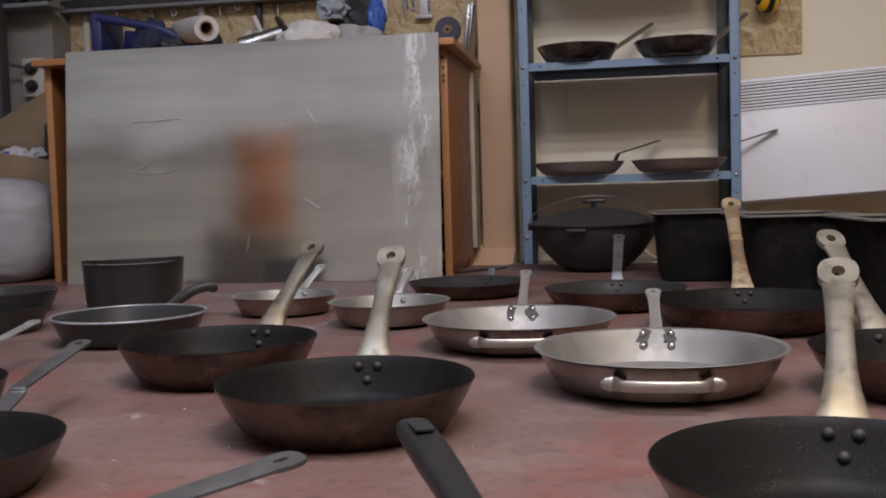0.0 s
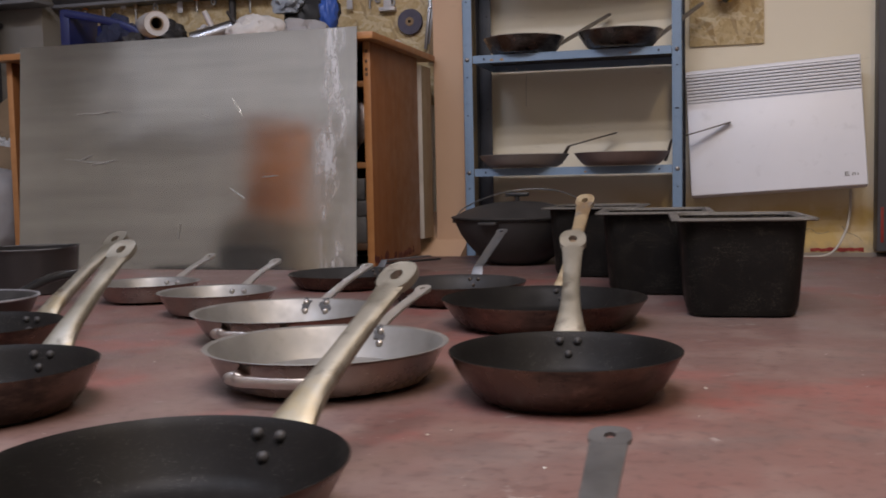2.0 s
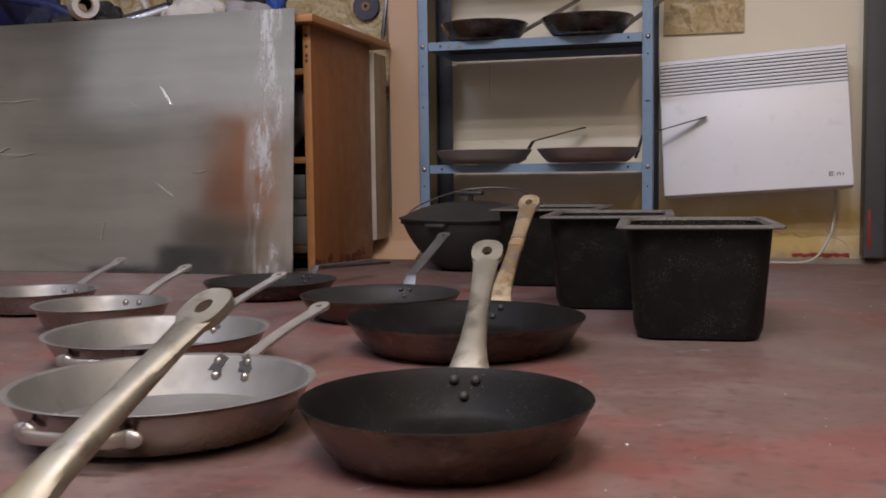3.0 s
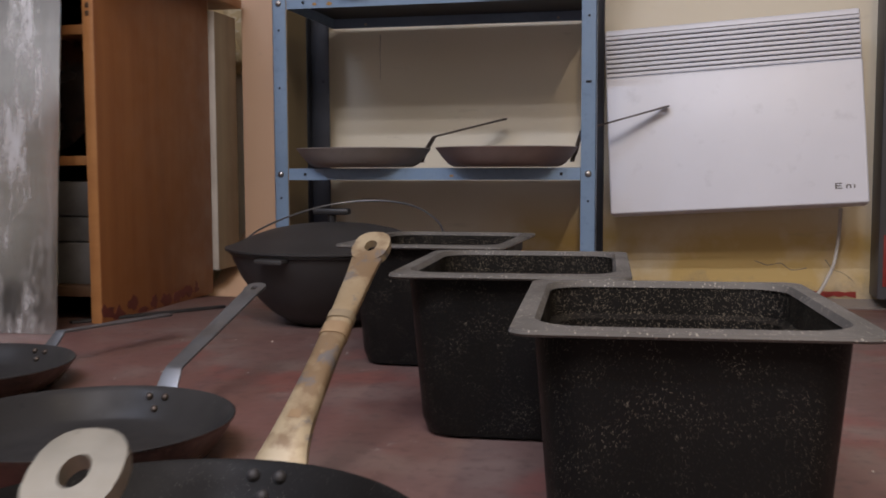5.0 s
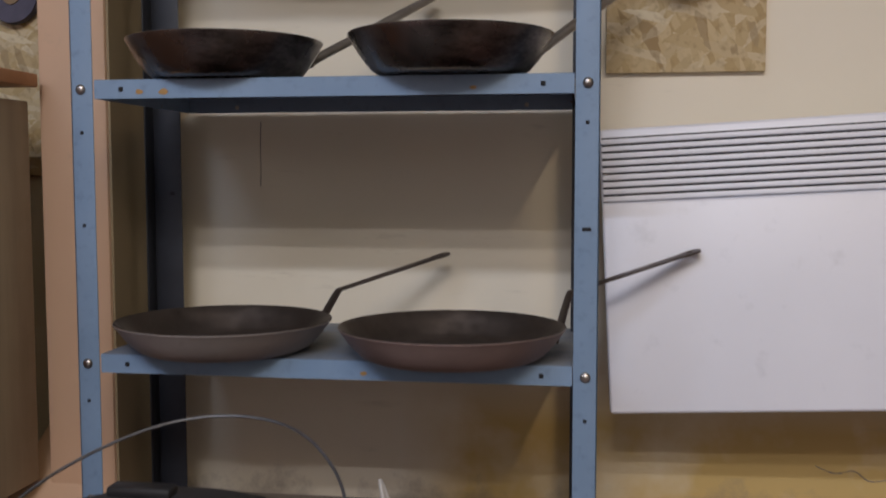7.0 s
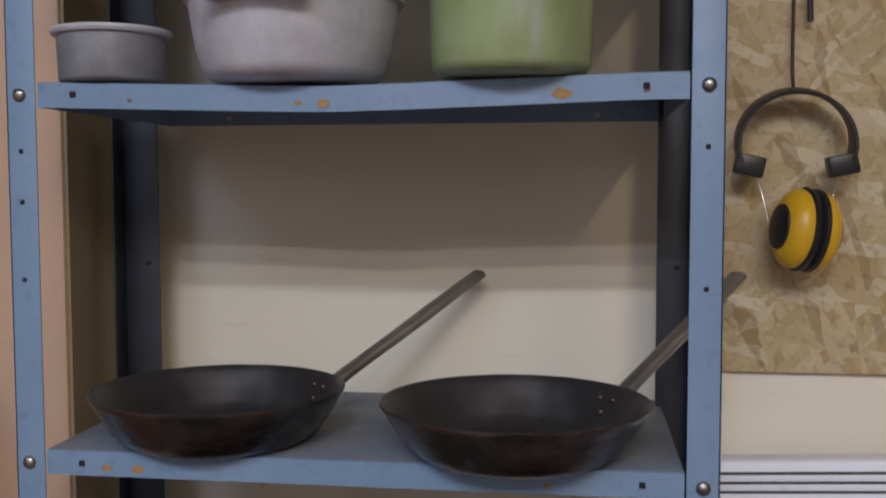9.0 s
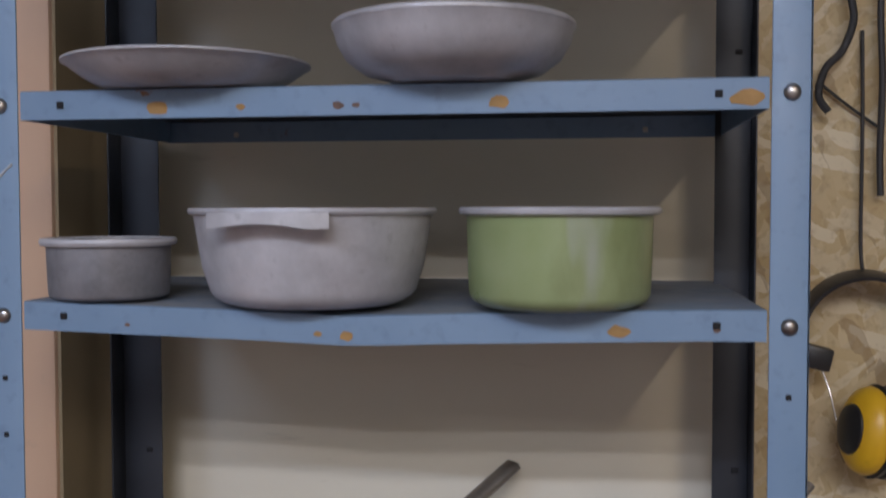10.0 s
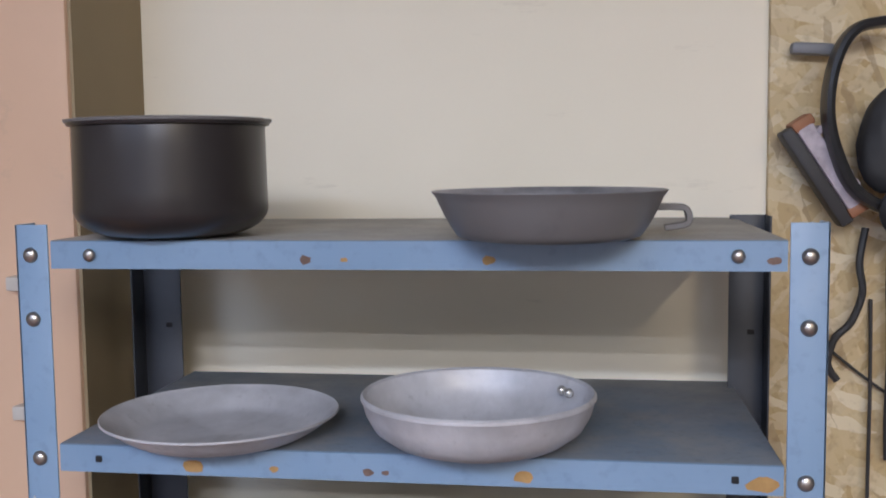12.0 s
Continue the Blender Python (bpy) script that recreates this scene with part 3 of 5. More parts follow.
for x, inward in ((-0.015, 1), (W + 0.016, -1)):
    for y, backward in ((0.0, 1), (DEPTH, -1)):
        wide = 0.032 if y == 0 else 0.050 if inward > 0 else 0.041
        p = part("post", post(x - (0.018 if y and inward > 0 else 0), y, inward, backward, wide), M_BLUE if y == 0 else M_POSTSHADE, rack)
        if y == 0:
            bolts = [SHELVES[0], SHELVES[0] - 0.197, SHELVES[1], SHELVES[2], SHELVES[3], SHELVES[4], SHELVES[4] - 0.0605]
            bx = 0.0 if inward > 0 else W
            for z in bolts:
                part("bolt", ball((bx, -0.001, z), 0.0072, squash=(1, 0.6, 1)), M_BOLT, p)
            for z in (0.230, 0.48, 0.610, 0.865, 0.947, 1.0) if inward > 0 else (0.225, 0.48, 0.619, 0.864, 1.0):
                slot = 0.012 if abs(z - 0.48) < 0.01 and inward < 0 else 0.0048
                part("punched_hole", box(bx - slot / 2, bx + slot / 2, -0.0012, 0.001, z - 0.0024, z + 0.0024, 0.0008), M_HOLE, p)
        else:
            bx = x + inward * 0.016
            for z in (0.52, 0.86, 1.33):
                part("punched_hole", box(bx - 0.004, bx + 0.004, y - 0.0012, y + 0.001, z - 0.003, z + 0.003, 0.0008), M_HOLE, p)


def shelf_board(z, dip, back):
    """A pressed steel shelf with lips turned down; dip: how far the front lip is dented."""
    n = 24
    x0, x1 = 0.0185, W - 0.0175
    rows = [(0.0025, -0.013), (0.0025, 0.0125), (0.0045, 0.0135), (back - 0.005, 0.0135), (back - 0.0025, 0.0125), (back - 0.0025, -0.013)]
    bm = bmesh.new()
    grid = []
    for y, dz in rows:
        line = []
        for i in range(n + 1):
            f = i / n
            x = x0 + (x1 - x0) * f
            sag = -dip * max(0, 1 - abs(f - 0.47) / 0.47) ** 1.0 * max(0, 1 - y / 0.2)
            push = -dip * 0.8 * max(0, 1 - abs(f - 0.47) / 0.12) if dz < 0.013 and y < 0.1 else 0
            line.append(bm.verts.new((x, y + push, z + dz + sag)))
        grid.append(line)
    for a, c in zip(grid, grid[1:]):
        for i in range(n):
            bm.faces.new((a[i], a[i + 1], c[i + 1], c[i]))
    bm.normal_update()
    bmesh.ops.solidify(bm, geom=bm.faces[:], thickness=0.0012)
    bmesh.ops.recalc_face_normals(bm, faces=bm.faces[:])
    bm.normal_update()
    # downward faces go near black: shade below the shelf put into the colour
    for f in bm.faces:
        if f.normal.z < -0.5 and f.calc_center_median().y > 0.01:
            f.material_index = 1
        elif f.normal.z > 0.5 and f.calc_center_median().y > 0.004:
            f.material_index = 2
    for x in (x0, x1 - 0.0012):
        box(x, x + 0.0012, 0.005, back - 0.006, z - 0.013, z + 0.0122, 0, bm)
    return bm


for k, (z, dip) in enumerate(zip(SHELVES, (0.0, 0.0, 0.009, 0.0, 0.0))):
    s = part("shelf", shelf_board(z, dip, 0.336 if k == 3 else 0.340), [M_BLUE, M_POSTSHADE, M_DUSTTOP if k == 4 else M_DUSTY], rack)
    for x in (0.058, 0.642):
        if k == 4:
            part("bolt", ball((x, 0.0, z), 0.006, squash=(1, 0.6, 1)), M_BOLT, s)
        else:
            part("punched_hole", box(x - 0.0032, x + 0.0032, 0.0006, 0.003, z - 0.0032, z + 0.0032, 0.001), M_HOLE, s)
    for x in (0.105, 0.60):
        part("punched_hole", box(x - 0.003, x + 0.003, (0.336 if k == 3 else 0.340) - 0.0052, (0.336 if k == 3 else 0.340) - 0.0035, z - 0.007, z - 0.001, 0.001), M_CABLE, s)
    rng = random.Random(k + 5)
    rust = {4: ((0.264, 0.7), (0.672, 0.6)), 2: ((0.642, 0.35), (0.12, 0.3)), 3: ((0.318, 0.6), (0.335, 0.4))}.get(k, ())
    spots = {1: ((0.085, 0.6), (0.12, 0.7), (0.55, 0.5)), 2: ((0.326, 0.75), (0.561, 1.0), (0.30, 0.4)), 3: ((0.152, 1.2), (0.46, 1.0), (0.665, 1.5), (0.23, 0.5)), 4: ((0.30, 0.4), (0.43, 0.7))}.get(k, ((0.4, 0.5),))
    for n, (x, size) in enumerate(spots + rust):
        bm = bmesh.new()
        c = [bm.verts.new((x + 0.0095 * size * math.cos(a) * (0.7 + 0.5 * rng.random()), 0.0017 if dip == 0 else 0.0017 - dip * 0.8 * max(0, 1 - abs((x - 0.0185) / 0.664 - 0.47) / 0.12),
                           z - 0.004 - dip * max(0, 1 - abs((x - 0.0185) / 0.664 - 0.47) / 0.47) + 0.006 * min(size, 1.2) * math.sin(a) * (0.7 + 0.5 * rng.random()))) for a in [i * 0.6283 for i in range(10)]]
        bm.faces.new(c)
        ext = bmesh.ops.extrude_face_region(bm, geom=bm.faces[:])
        for v in [g for g in ext["geom"] if isinstance(g, bmesh.types.BMVert)]:
            v.co.y += 0.0006
        part("paint_chip", bm, M_RUSTY if n < len(spots) else M_RUST, s, "ochre patch of chipped paint" if n < len(spots) else "rust-brown chip in the paint")


for stroke in ([(-0.008, 1.214), (-0.006, 1.198), (-0.001, 1.187)], [(0.011, 1.198), (-0.001, 1.187), (-0.009, 1.172), (-0.0135, 1.160)]):
    crack(stroke, 0.0022, "chalk_mark", M_CHALK, "white chalk stroke on the blue post", "chalk mark", 0.0)


# ---- pans and pots ----
def pan_profile(R, h, rb, wall=0.0028, curve=0.012, lip=0.0):
    """Outside from the middle of the base up to the rim, then inside back down."""
    out = [(0, 0.0005), (rb * 0.8, 0.0005), (rb - curve * 0.5, 0.001), (rb, curve * 0.3), (rb + (R - rb) * 0.16, h * 0.15)]
    for f in (0.3, 0.5, 0.7, 0.88):
        out.append((rb + (R - rb) * (f + 0.07 * math.sin(math.pi * f)), h * f))
    out += [(R + lip * 0.5, h - 0.0015), (R + lip, h)]
    inn = [(R + lip - wall * 0.35, h + 0.0006), (R - wall, h - 0.001)]
    for f in (0.85, 0.65, 0.45, 0.28, 0.17):
        inn.append((rb + (R - rb) * (f + 0.07 * math.sin(math.pi * f)) - wall, h * f + wall * 0.4))
    inn += [(rb - curve * 0.6, wall + 0.0022), (rb * 0.8, wall), (0, wall)]
    return out + inn, len(out) - 1


def radial(c, tip):
    d = Vector((tip[0] - c[0], tip[1] - c[1], 0))
    return d.normalized(), d.length


def rivets(parent, R, h, rb, d, rows, material, r):
    """Round rivet heads inside the wall where the handle is fixed. rows: (sideways, height share)."""
    side = Vector((-d.y, d.x, 0))
    for s, f in rows:
        rad = rb + (R - rb) * (f + 0.07 * math.sin(math.pi * f)) - 0.004
        p = d * math.sqrt(max(rad * rad - s * s, 0)) + side * s + Vector((0, 0, h * f))
        part("rivet", ball(p, r, squash=(1, 1, 1)), material, parent)


def cast_handle_pan(c, R, h, rb, tip, label, body_out, body_in, group="coated pans with cast handles", bands=()):
    """A frying pan with a long cast handle that rises steeply."""
    pan = thing("frying_pan", pose(c[0], c[1], 0), label, "frying pan", group)
    prof, split = pan_profile(R, h, rb)
    part("body", lathe(prof, 72, split), [body_out, body_in], pan)
    d, length = radial(c, tip)
    side = Vector((-d.y, d.x, 0))
    start = d * (R - 0.004) + Vector((0, 0, h * 0.62))
    end = Vector((tip[0] - c[0], tip[1] - c[1], tip[2]))
    way = (end - start).normalized()
    pts = smooth_path([start + Vector((0, 0, -0.012)), start + d * 0.016 + Vector((0, 0, 0.004)), start + way * 0.06, start + way * (end - start).length * 0.55, end - way * 0.026], 5)
    sizes = along([(0.058, 0.008), (0.058, 0.010), (0.056, 0.013), (0.050, 0.016), (0.041, 0.019), (0.032, 0.020), (0.027, 0.019), (0.026, 0.017), (0.029, 0.013), (0.035, 0.009)], len(pts))
    bm = sweep(pts, sizes, side, corner=0.7, n=12)
    eyelet(end - way * 0.012, way, side, 0.050, 0.041, 0.009, 0.0135, bm)
    part("handle", bm, M_SCORCH if bands else M_BRASS, pan, "cream handle with scorched bands" if bands else "pale bronze-tinted cast handle with a hanging hole")
    for f, w, t in bands:
        q = start + (end - start) * f
        part("tape_band", sweep([q - way * w, q + way * w], [(0.0285, 0.0205), (0.0285, 0.0205)], side, corner=0.7, n=12), t, pan, "brown scorched band round the handle")
    rivets(pan, R, h, rb, d, ((-0.012, 0.80), (0.012, 0.80), (0.0, 0.52)), M_DARK, 0.0058)
    return pan


def strap_pan(c, R, h, rb, tip, bend, label, body_out, body_in, material, z=0.0, width=0.022, name="frying_pan", group="pans with strap handles", rv=True):
    """A pan with a flat strap handle. bend: where it kinks, as a share of its run and a height."""
    pan = thing(name, pose(c[0], c[1], z), label, "frying pan", group)
    prof, split = pan_profile(R, h, rb)
    part("body", lathe(prof, 72, split), [body_out, body_in], pan)
    d, length = radial(c, tip)
    side = Vector((-d.y, d.x, 0))
    start = d * (R - 0.003) + Vector((0, 0, h * 0.5))
    end = d * length + Vector((0, 0, tip[2]))
    kink = d * (R + (length - R) * bend[0]) + Vector((0, 0, bend[1]))
    way = (end - kink).normalized()
    pts = [start + Vector((0, 0, -0.01)), start + d * 0.003] + smooth_path([start + d * 0.008 + Vector((0, 0, 0.010)), kink - d * 0.008 - Vector((0, 0, 0.006)), kink, kink + way * 0.02, end - way * 0.02], 4)
    sizes = along([(width * 1.15, 0.0035), (width * 1.05, 0.0035), (width * 0.85, 0.0035), (width * 0.8, 0.0035), (width * 0.85, 0.0035), (width, 0.0035)], len(pts))
    bm = sweep(pts, sizes, side, corner=0.3)
    eyelet(end - way * 0.012, way, side, 0.036, width * 1.12, 0.0035, 0.009, bm)
    part("handle", bm, material, pan, "flat strap iron handle")
    if rv:
        rivets(pan, R, h, rb, d, ((-0.010, 0.78), (0.010, 0.78), (0.0, 0.5)), M_DARKIRON, 0.0045)
    return pan


def steel_pan(c, R, h, rb, tip, label, helper, bend=0.10):
    """A stainless pan with a forked cast handle and, on the large ones, a loop handle in front."""
    pan = thing("steel_pan", pose(c[0], c[1], 0), label, "frying pan", "stainless steel pans")
    prof, split = pan_profile(R - 0.003, h, rb, 0.0026, 0.028, 0.005)
    part("body", lathe(prof, 80, split), [M_STEEL, M_STEELIN], pan)
    d, length = radial(c, tip)
    side = Vector((-d.y, d.x, 0))
    end = d * length + Vector((0, 0, tip[2]))
    start = d * (R - 0.006) + Vector((0, 0, h * 0.6))
    way = (end - start).normalized()
    pts = smooth_path([start + Vector((0, 0, -0.008)), start + d * 0.012 + Vector((0, 0, 0.006)), start + (end - start) * 0.45 + Vector((0, 0, 0.006)), end - way * 0.022], 5)
    sizes = along([(0.046, 0.004), (0.03, 0.007), (0.0185, 0.009), (0.017, 0.008), (0.022, 0.006)], len(pts))
    bm = sweep(pts, sizes, side, corner=0.55, n=12)
    eyelet(end - way * 0.010, way, side, 0.040, 0.026, 0.006, 0.0095, bm)
    part("handle", bm, M_POLISH, pan, "polished steel handle with a hanging hole")
    rows = ((-0.020, 0.85), (0.020, 0.85), (-0.020, 0.55), (0.020, 0.55)) if helper else ((-0.014, 0.7), (0.014, 0.7))
    rivets(pan, R, h, rb, d, rows, M_BOLT, 0.0062)
    if helper:
        for u, f in rows[:2]:
            slope = math.atan2(R - rb, h)
            base = d * (rb + (R - 0.003 - rb) * f - 0.0032) + side * u + Vector((0, 0, h * f))
            rng = random.Random(int(1000 * (R + u)))
            bm = bmesh.new()
            ring = []
            for i in range(18):
                a = 2 * math.pi * i / 18
                r = 0.0115 * rng.uniform(0.65, 1.35)
                up = r * math.sin(a) * (1.0 if math.sin(a) > 0 else 1.35)
                ring.append(base + side * (r * math.cos(a)) + d * (up * math.sin(slope)) + Vector((0, 0, up * math.cos(slope))))
            lo = [bm.verts.new(q) for q in ring]
            hi = [bm.verts.new(q - d * 0.0007 + Vector((0, 0, 0.0004))) for q in ring]
            bm.faces.new(hi)
            bm.faces.new(lo[::-1])
            for i in range(18):
                bm.faces.new((lo[i], lo[(i + 1) % 18], hi[(i + 1) % 18], hi[i]))
            part("burnt_stain", bm, M_DARK, pan, "burnt black residue round the rivet")
    if helper:
        f = Vector((-d.x, -d.y, 0))
        s = Vector((-f.y, f.x, 0))
        zz = h * 0.62
        base = R - (R - rb) * 0.32
        loop = [f * (base - 0.008) + s * 0.058, f * (base + 0.006) + s * 0.053, f * (base + 0.017) + s * 0.040, f * (base + 0.020), f * (base + 0.017) - s * 0.040, f * (base + 0.006) - s * 0.053, f * (base - 0.008) - s * 0.058]
        pts = smooth_path([p + Vector((0, 0, zz)) for p in loop], 5)
        hb = sweep(pts, along([(0.016, 0.005), (0.014, 0.007), (0.013, 0.008), (0.014, 0.007), (0.016, 0.005)], len(pts)), (0, 0, 1), corner=0.8)
        hl = part("loop_handle", hb, M_LOOP, pan, "polished steel loop handle")
        for q in (-1, 1):
            part("mount", ball(f * (base - 0.002) + s * 0.058 * q + Vector((0, 0, zz - 0.001)), 0.013, squash=(1.1, 0.4, 0.7)), M_LOOP, hl)
            part("rivet", ball(f * (base - 0.012) + s * 0.03 * q + Vector((0, 0, h * 0.82)), 0.005), M_POLISH, pan)
    return pan


cast_handle_pan((0.434, -2.690), 0.141, 0.062, 0.101, (0.508, -2.326, 0.170), "black speckled non-stick frying pan with a pale cast handle", M_BROWN, M_SPECK)
cast_handle_pan((0.655, -2.146), 0.142, 0.058, 0.106, (0.614, -1.780, 0.173), "dark brown frying pan with a speckled coating on the floor", M_BROWN, M_SPECK)
cast_handle_pan((0.529, -1.570), 0.185, 0.051, 0.147, (0.546, -1.106, 0.216), "wide dark frying pan with a taped upright cast handle", M_BROWN, M_SPECK, bands=((0.56, 0.008, M_BATTEN), (0.62, 0.005, M_BOARD), (0.22, 0.007, M_BATTEN)))
cast_handle_pan((-0.025, -2.358), 0.145, 0.058, 0.111, (-0.044, -2.004, 0.174), "copper-brown frying pan with black speckled inside", M_BROWN, M_SPECK)
cast_handle_pan((-0.293, -2.062), 0.142, 0.058, 0.110, (-0.250, -1.710, 0.172), "brown frying pan with dark speckled coating and cast handle", M_BROWN, M_SPECK)

steel_pan((0.332, -2.118), 0.161, 0.054, 0.128, (0.344, -1.701, 0.080), "large stainless steel pan with a loop handle and rivets", True)
steel_pan((0.120, -1.782), 0.160, 0.050, 0.125, (0.096, -1.303, 0.082), "stainless steel pan with a loop handle behind another", True)
steel_pan((-0.437, -1.323), 0.117, 0.044, 0.092, (-0.440, -1.021, 0.080), "small stainless steel frying pan near the metal sheet", False)
steel_pan((-0.161, -1.506), 0.120, 0.048, 0.093, (-0.187, -1.165, 0.080), "small stainless steel frying pan with pale inside", False)

strap_pan((-0.070, -1.002), 0.149, 0.037, 0.120, (0.020, -0.590, 0.045), (0.12, 0.052), "shallow dark pan with a long iron handle near the sheet", M_BROWN, M_COAT, M_IRON)
strap_pan((0.284, -1.267), 0.152, 0.045, 0.121, (0.300, -0.852, 0.133), (0.12, 0.062), "grey coated pan with an upright strap iron handle", M_BROWN, M_COAT, M_IRON, width=0.026)
strap_pan((-0.369, -2.624), 0.137, 0.047, 0.110, (-0.412, -2.232, 0.080), (0.30, 0.055), "black pan with a long flat iron handle", M_BLACKPOT, M_SPECK, M_DARKSTRAP, width=0.024)
strap_pan((-0.184, -2.929), 0.128, 0.048, 0.103, (0.030, -2.716, 0.066), (0.2, 0.05), "black pan with a flat iron handle at the front", M_BLACKPOT, M_SPECK, M_DARKSTRAP, width=0.034)
strap_pan((0.764, -2.877), 0.128, 0.048, 0.103, (0.757, -2.575, 0.071), (0.2, 0.05), "dark pan with a wide flat iron handle at the front", M_BROWN, M_SPECK, M_DARKSTRAP, width=0.030)
strap_pan((-1.170, -1.261), 0.134, 0.053, 0.111, (-1.44, -1.12, 0.09), (0.2, 0.06), "dark frying pan on the floor beside sacks", M_BLACKPOT, M_COAT, M_IRON)
strap_pan((-0.994, -1.590), 0.130, 0.053, 0.110, (-1.29, -1.54, 0.09), (0.2, 0.06), "dark frying pan on the floor in front of another", M_BLACKPOT, M_SPECK, M_IRON)
steel_handle_pan = strap_pan((-0.565, -2.405), 0.132, 0.058, 0.110, (-0.664, -1.930, 0.068), (0.3, 0.055), "dark pan with a slim polished handle", M_BLACKPOT, M_SPECK, M_POLISH, width=0.019)


def plastic_handle_pan(c, R, h, rb, tip, label, rim, droop, z0):
    """A pan with a moulded black plastic handle; droop: the end hangs down."""
    pan = thing("frying_pan", pose(c[0], c[1], 0), label, "frying pan", "pans with plastic handles")
    prof, split = pan_profile(R, h, rb, 0.003, 0.014, 0.002)
    part("body", lathe(prof, 64, split), [M_BLACKPOT, M_COAT], pan)
    if rim:
        part("rim", lathe([(R + 0.0025, h - 0.003), (R + 0.0035, h - 0.001), (R + 0.002, h + 0.0012), (R - 0.002, h + 0.0012), (R - 0.003, h - 0.001), (R + 0.0025, h - 0.003)], 64), M_ALU, pan, "bare pale metal rim")
    d, length = radial(c, tip)
    side = Vector((-d.y, d.x, 0))
    start = d * (R - 0.002) + Vector((0, 0, z0))
    end = d * length + Vector((0, 0, tip[2]))
    mid = start + (end - start) * 0.55 + Vector((0, 0, 0.012 if droop else 0.004))
    pts = smooth_path([start, start + d * 0.03 + Vector((0, 0, 0.006)), mid, end - d * 0.012, end - Vector((0, 0, 0.012 if droop else 0.001))], 5)
    sizes = along([(0.030, 0.012), (0.020, 0.013), (0.025, 0.018), (0.029, 0.02), (0.027, 0.018), (0.016, 0.010)], len(pts))
    part("handle", sweep(pts, sizes, side, corner=0.65, n=14), M_BLACK, pan, "moulded black plastic handle")
    return pan, end, d


p, e, d = plastic_handle_pan((-0.612, -1.706), 0.139, 0.052, 0.112, (-0.598, -1.338, 0.065), "black non-stick pan with a worn pale rim", True, True, 0.04)
p, e, d = plastic_handle_pan((0.265, -3.010), 0.132, 0.055, 0.106, (0.115, -2.688, 0.082), "black pan with a round plastic handle at the front", False, False, 0.045)
hole = box(-0.0075, 0.0075, -0.014, 0.014, -0.0014, 0.0014, 0.0012)
part("hanging_hole", moved(hole, Matrix.Translation(e - d * 0.030 + Vector((0, 0, 0.0088))) @ Matrix.Rotation(math.atan2(d.y, d.x) - math.pi / 2, 4, "Z")), M_HOLE, p)

# saucepan
pot = thing("saucepan", pose(-0.858, -1.190, 0), "black straight-sided saucepan with a pouring lip", "saucepan")
prof, split = pan_profile(0.117, 0.115, 0.110, 0.0025, 0.012, 0.002)
bm = lathe(prof, 64, split)
for v in bm.verts:
    a = math.atan2(v.co.y, v.co.x)
    if v.co.z > 0.085:
        k = (v.co.z - 0.085) / 0.030
        v.co.x *= 1 + 0.05 * k * max(0, math.cos(a + 0.25)) ** 8
        v.co.z += 0.004 * k * math.sin(2 * a + 0.6)
part("body", bm, [M_BLACKPOT, M_COAT], pot)
part("rim", lathe([(0.1185, 0.1125), (0.120, 0.114), (0.1175, 0.1155), (0.1155, 0.114), (0.1185, 0.1125)], 64), M_GREYPAN, pot)


# granite containers
def rounded_rect(w, d, r, n=6):
    out = []
    for cx, cy, a0 in ((w / 2 - r, d / 2 - r, 0), (-w / 2 + r, d / 2 - r, 90), (-w / 2 + r, -d / 2 + r, 180), (w / 2 - r, -d / 2 + r, 270)):
        for i in range(n + 1):
            a = radians(a0 + 90 * i / n)
            out.append((cx + r * math.cos(a), cy + r * math.sin(a)))
    return out


def loft(rows, split=None):
    """Stacked rounded rectangles (width, depth, corner, z), closed at both ends."""
    bm = bmesh.new()
    rings = [[bm.verts.new((x, y, z)) for x, y in rounded_rect(w, d, r)] for w, d, r, z in rows]
    n = len(rings[0])
    for k, (p, q) in enumerate(zip(rings, rings[1:])):
        for i in range(n):
            f = bm.faces.new((p[i], p[(i + 1) % n], q[(i + 1) % n], q[i]))
            if split and k >= split:
                f.material_index = 1
    bm.faces.new(rings[0][::-1])
    bm.faces.new(rings[-1])
    return bm


def container(x, y, turn, top):
    ob = thing("food_container", pose(x, y, 0, 0, 0, turn), "deep black speckled enamel food container with a flat rim", "container", "speckled food containers")
    w, d = 0.259, 0.322
    rows = [(w - 0.085, d - 0.085, 0.03, 0.0005), (w - 0.066, d - 0.066, 0.038, 0.004), (w - 0.055, d - 0.055, 0.042, 0.02), (w - 0.034, d - 0.034, 0.04, top - 0.02), (w - 0.032, d - 0.032, 0.04, top - 0.004)]
    inn = [(w - 0.036, d - 0.036, 0.038, top - 0.004), (w - 0.040, d - 0.040, 0.038, top - 0.032), (w - 0.056, d - 0.056, 0.036, top - 0.036), (w - 0.062, d - 0.062, 0.038, 0.022), (w - 0.09, d - 0.09, 0.03, 0.006)]
    part("body", loft(rows + inn, 4), [M_GRANITE, M_GRANITEIN], ob)
    rim = [(w - 0.033, d - 0.033, 0.04, top - 0.004), (w - 0.004, d - 0.004, 0.016, top - 0.006), (w, d, 0.018, top - 0.004), (w - 0.002, d - 0.002, 0.018, top - 0.0012), (w - 0.033, d - 0.033, 0.04, top), (w - 0.0395, d - 0.0395, 0.038, top - 0.006)]
    bm = bmesh.new()
    rings = [[bm.verts.new((px, py, z)) for px, py in rounded_rect(a, c, r)] for a, c, r, z in rim]
    n = len(rings[0])
    for k in range(len(rings) - 1):
        for i in range(n):
            bm.faces.new((rings[k][i], rings[k][(i + 1) % n], rings[k + 1][(i + 1) % n], rings[k + 1][i]))
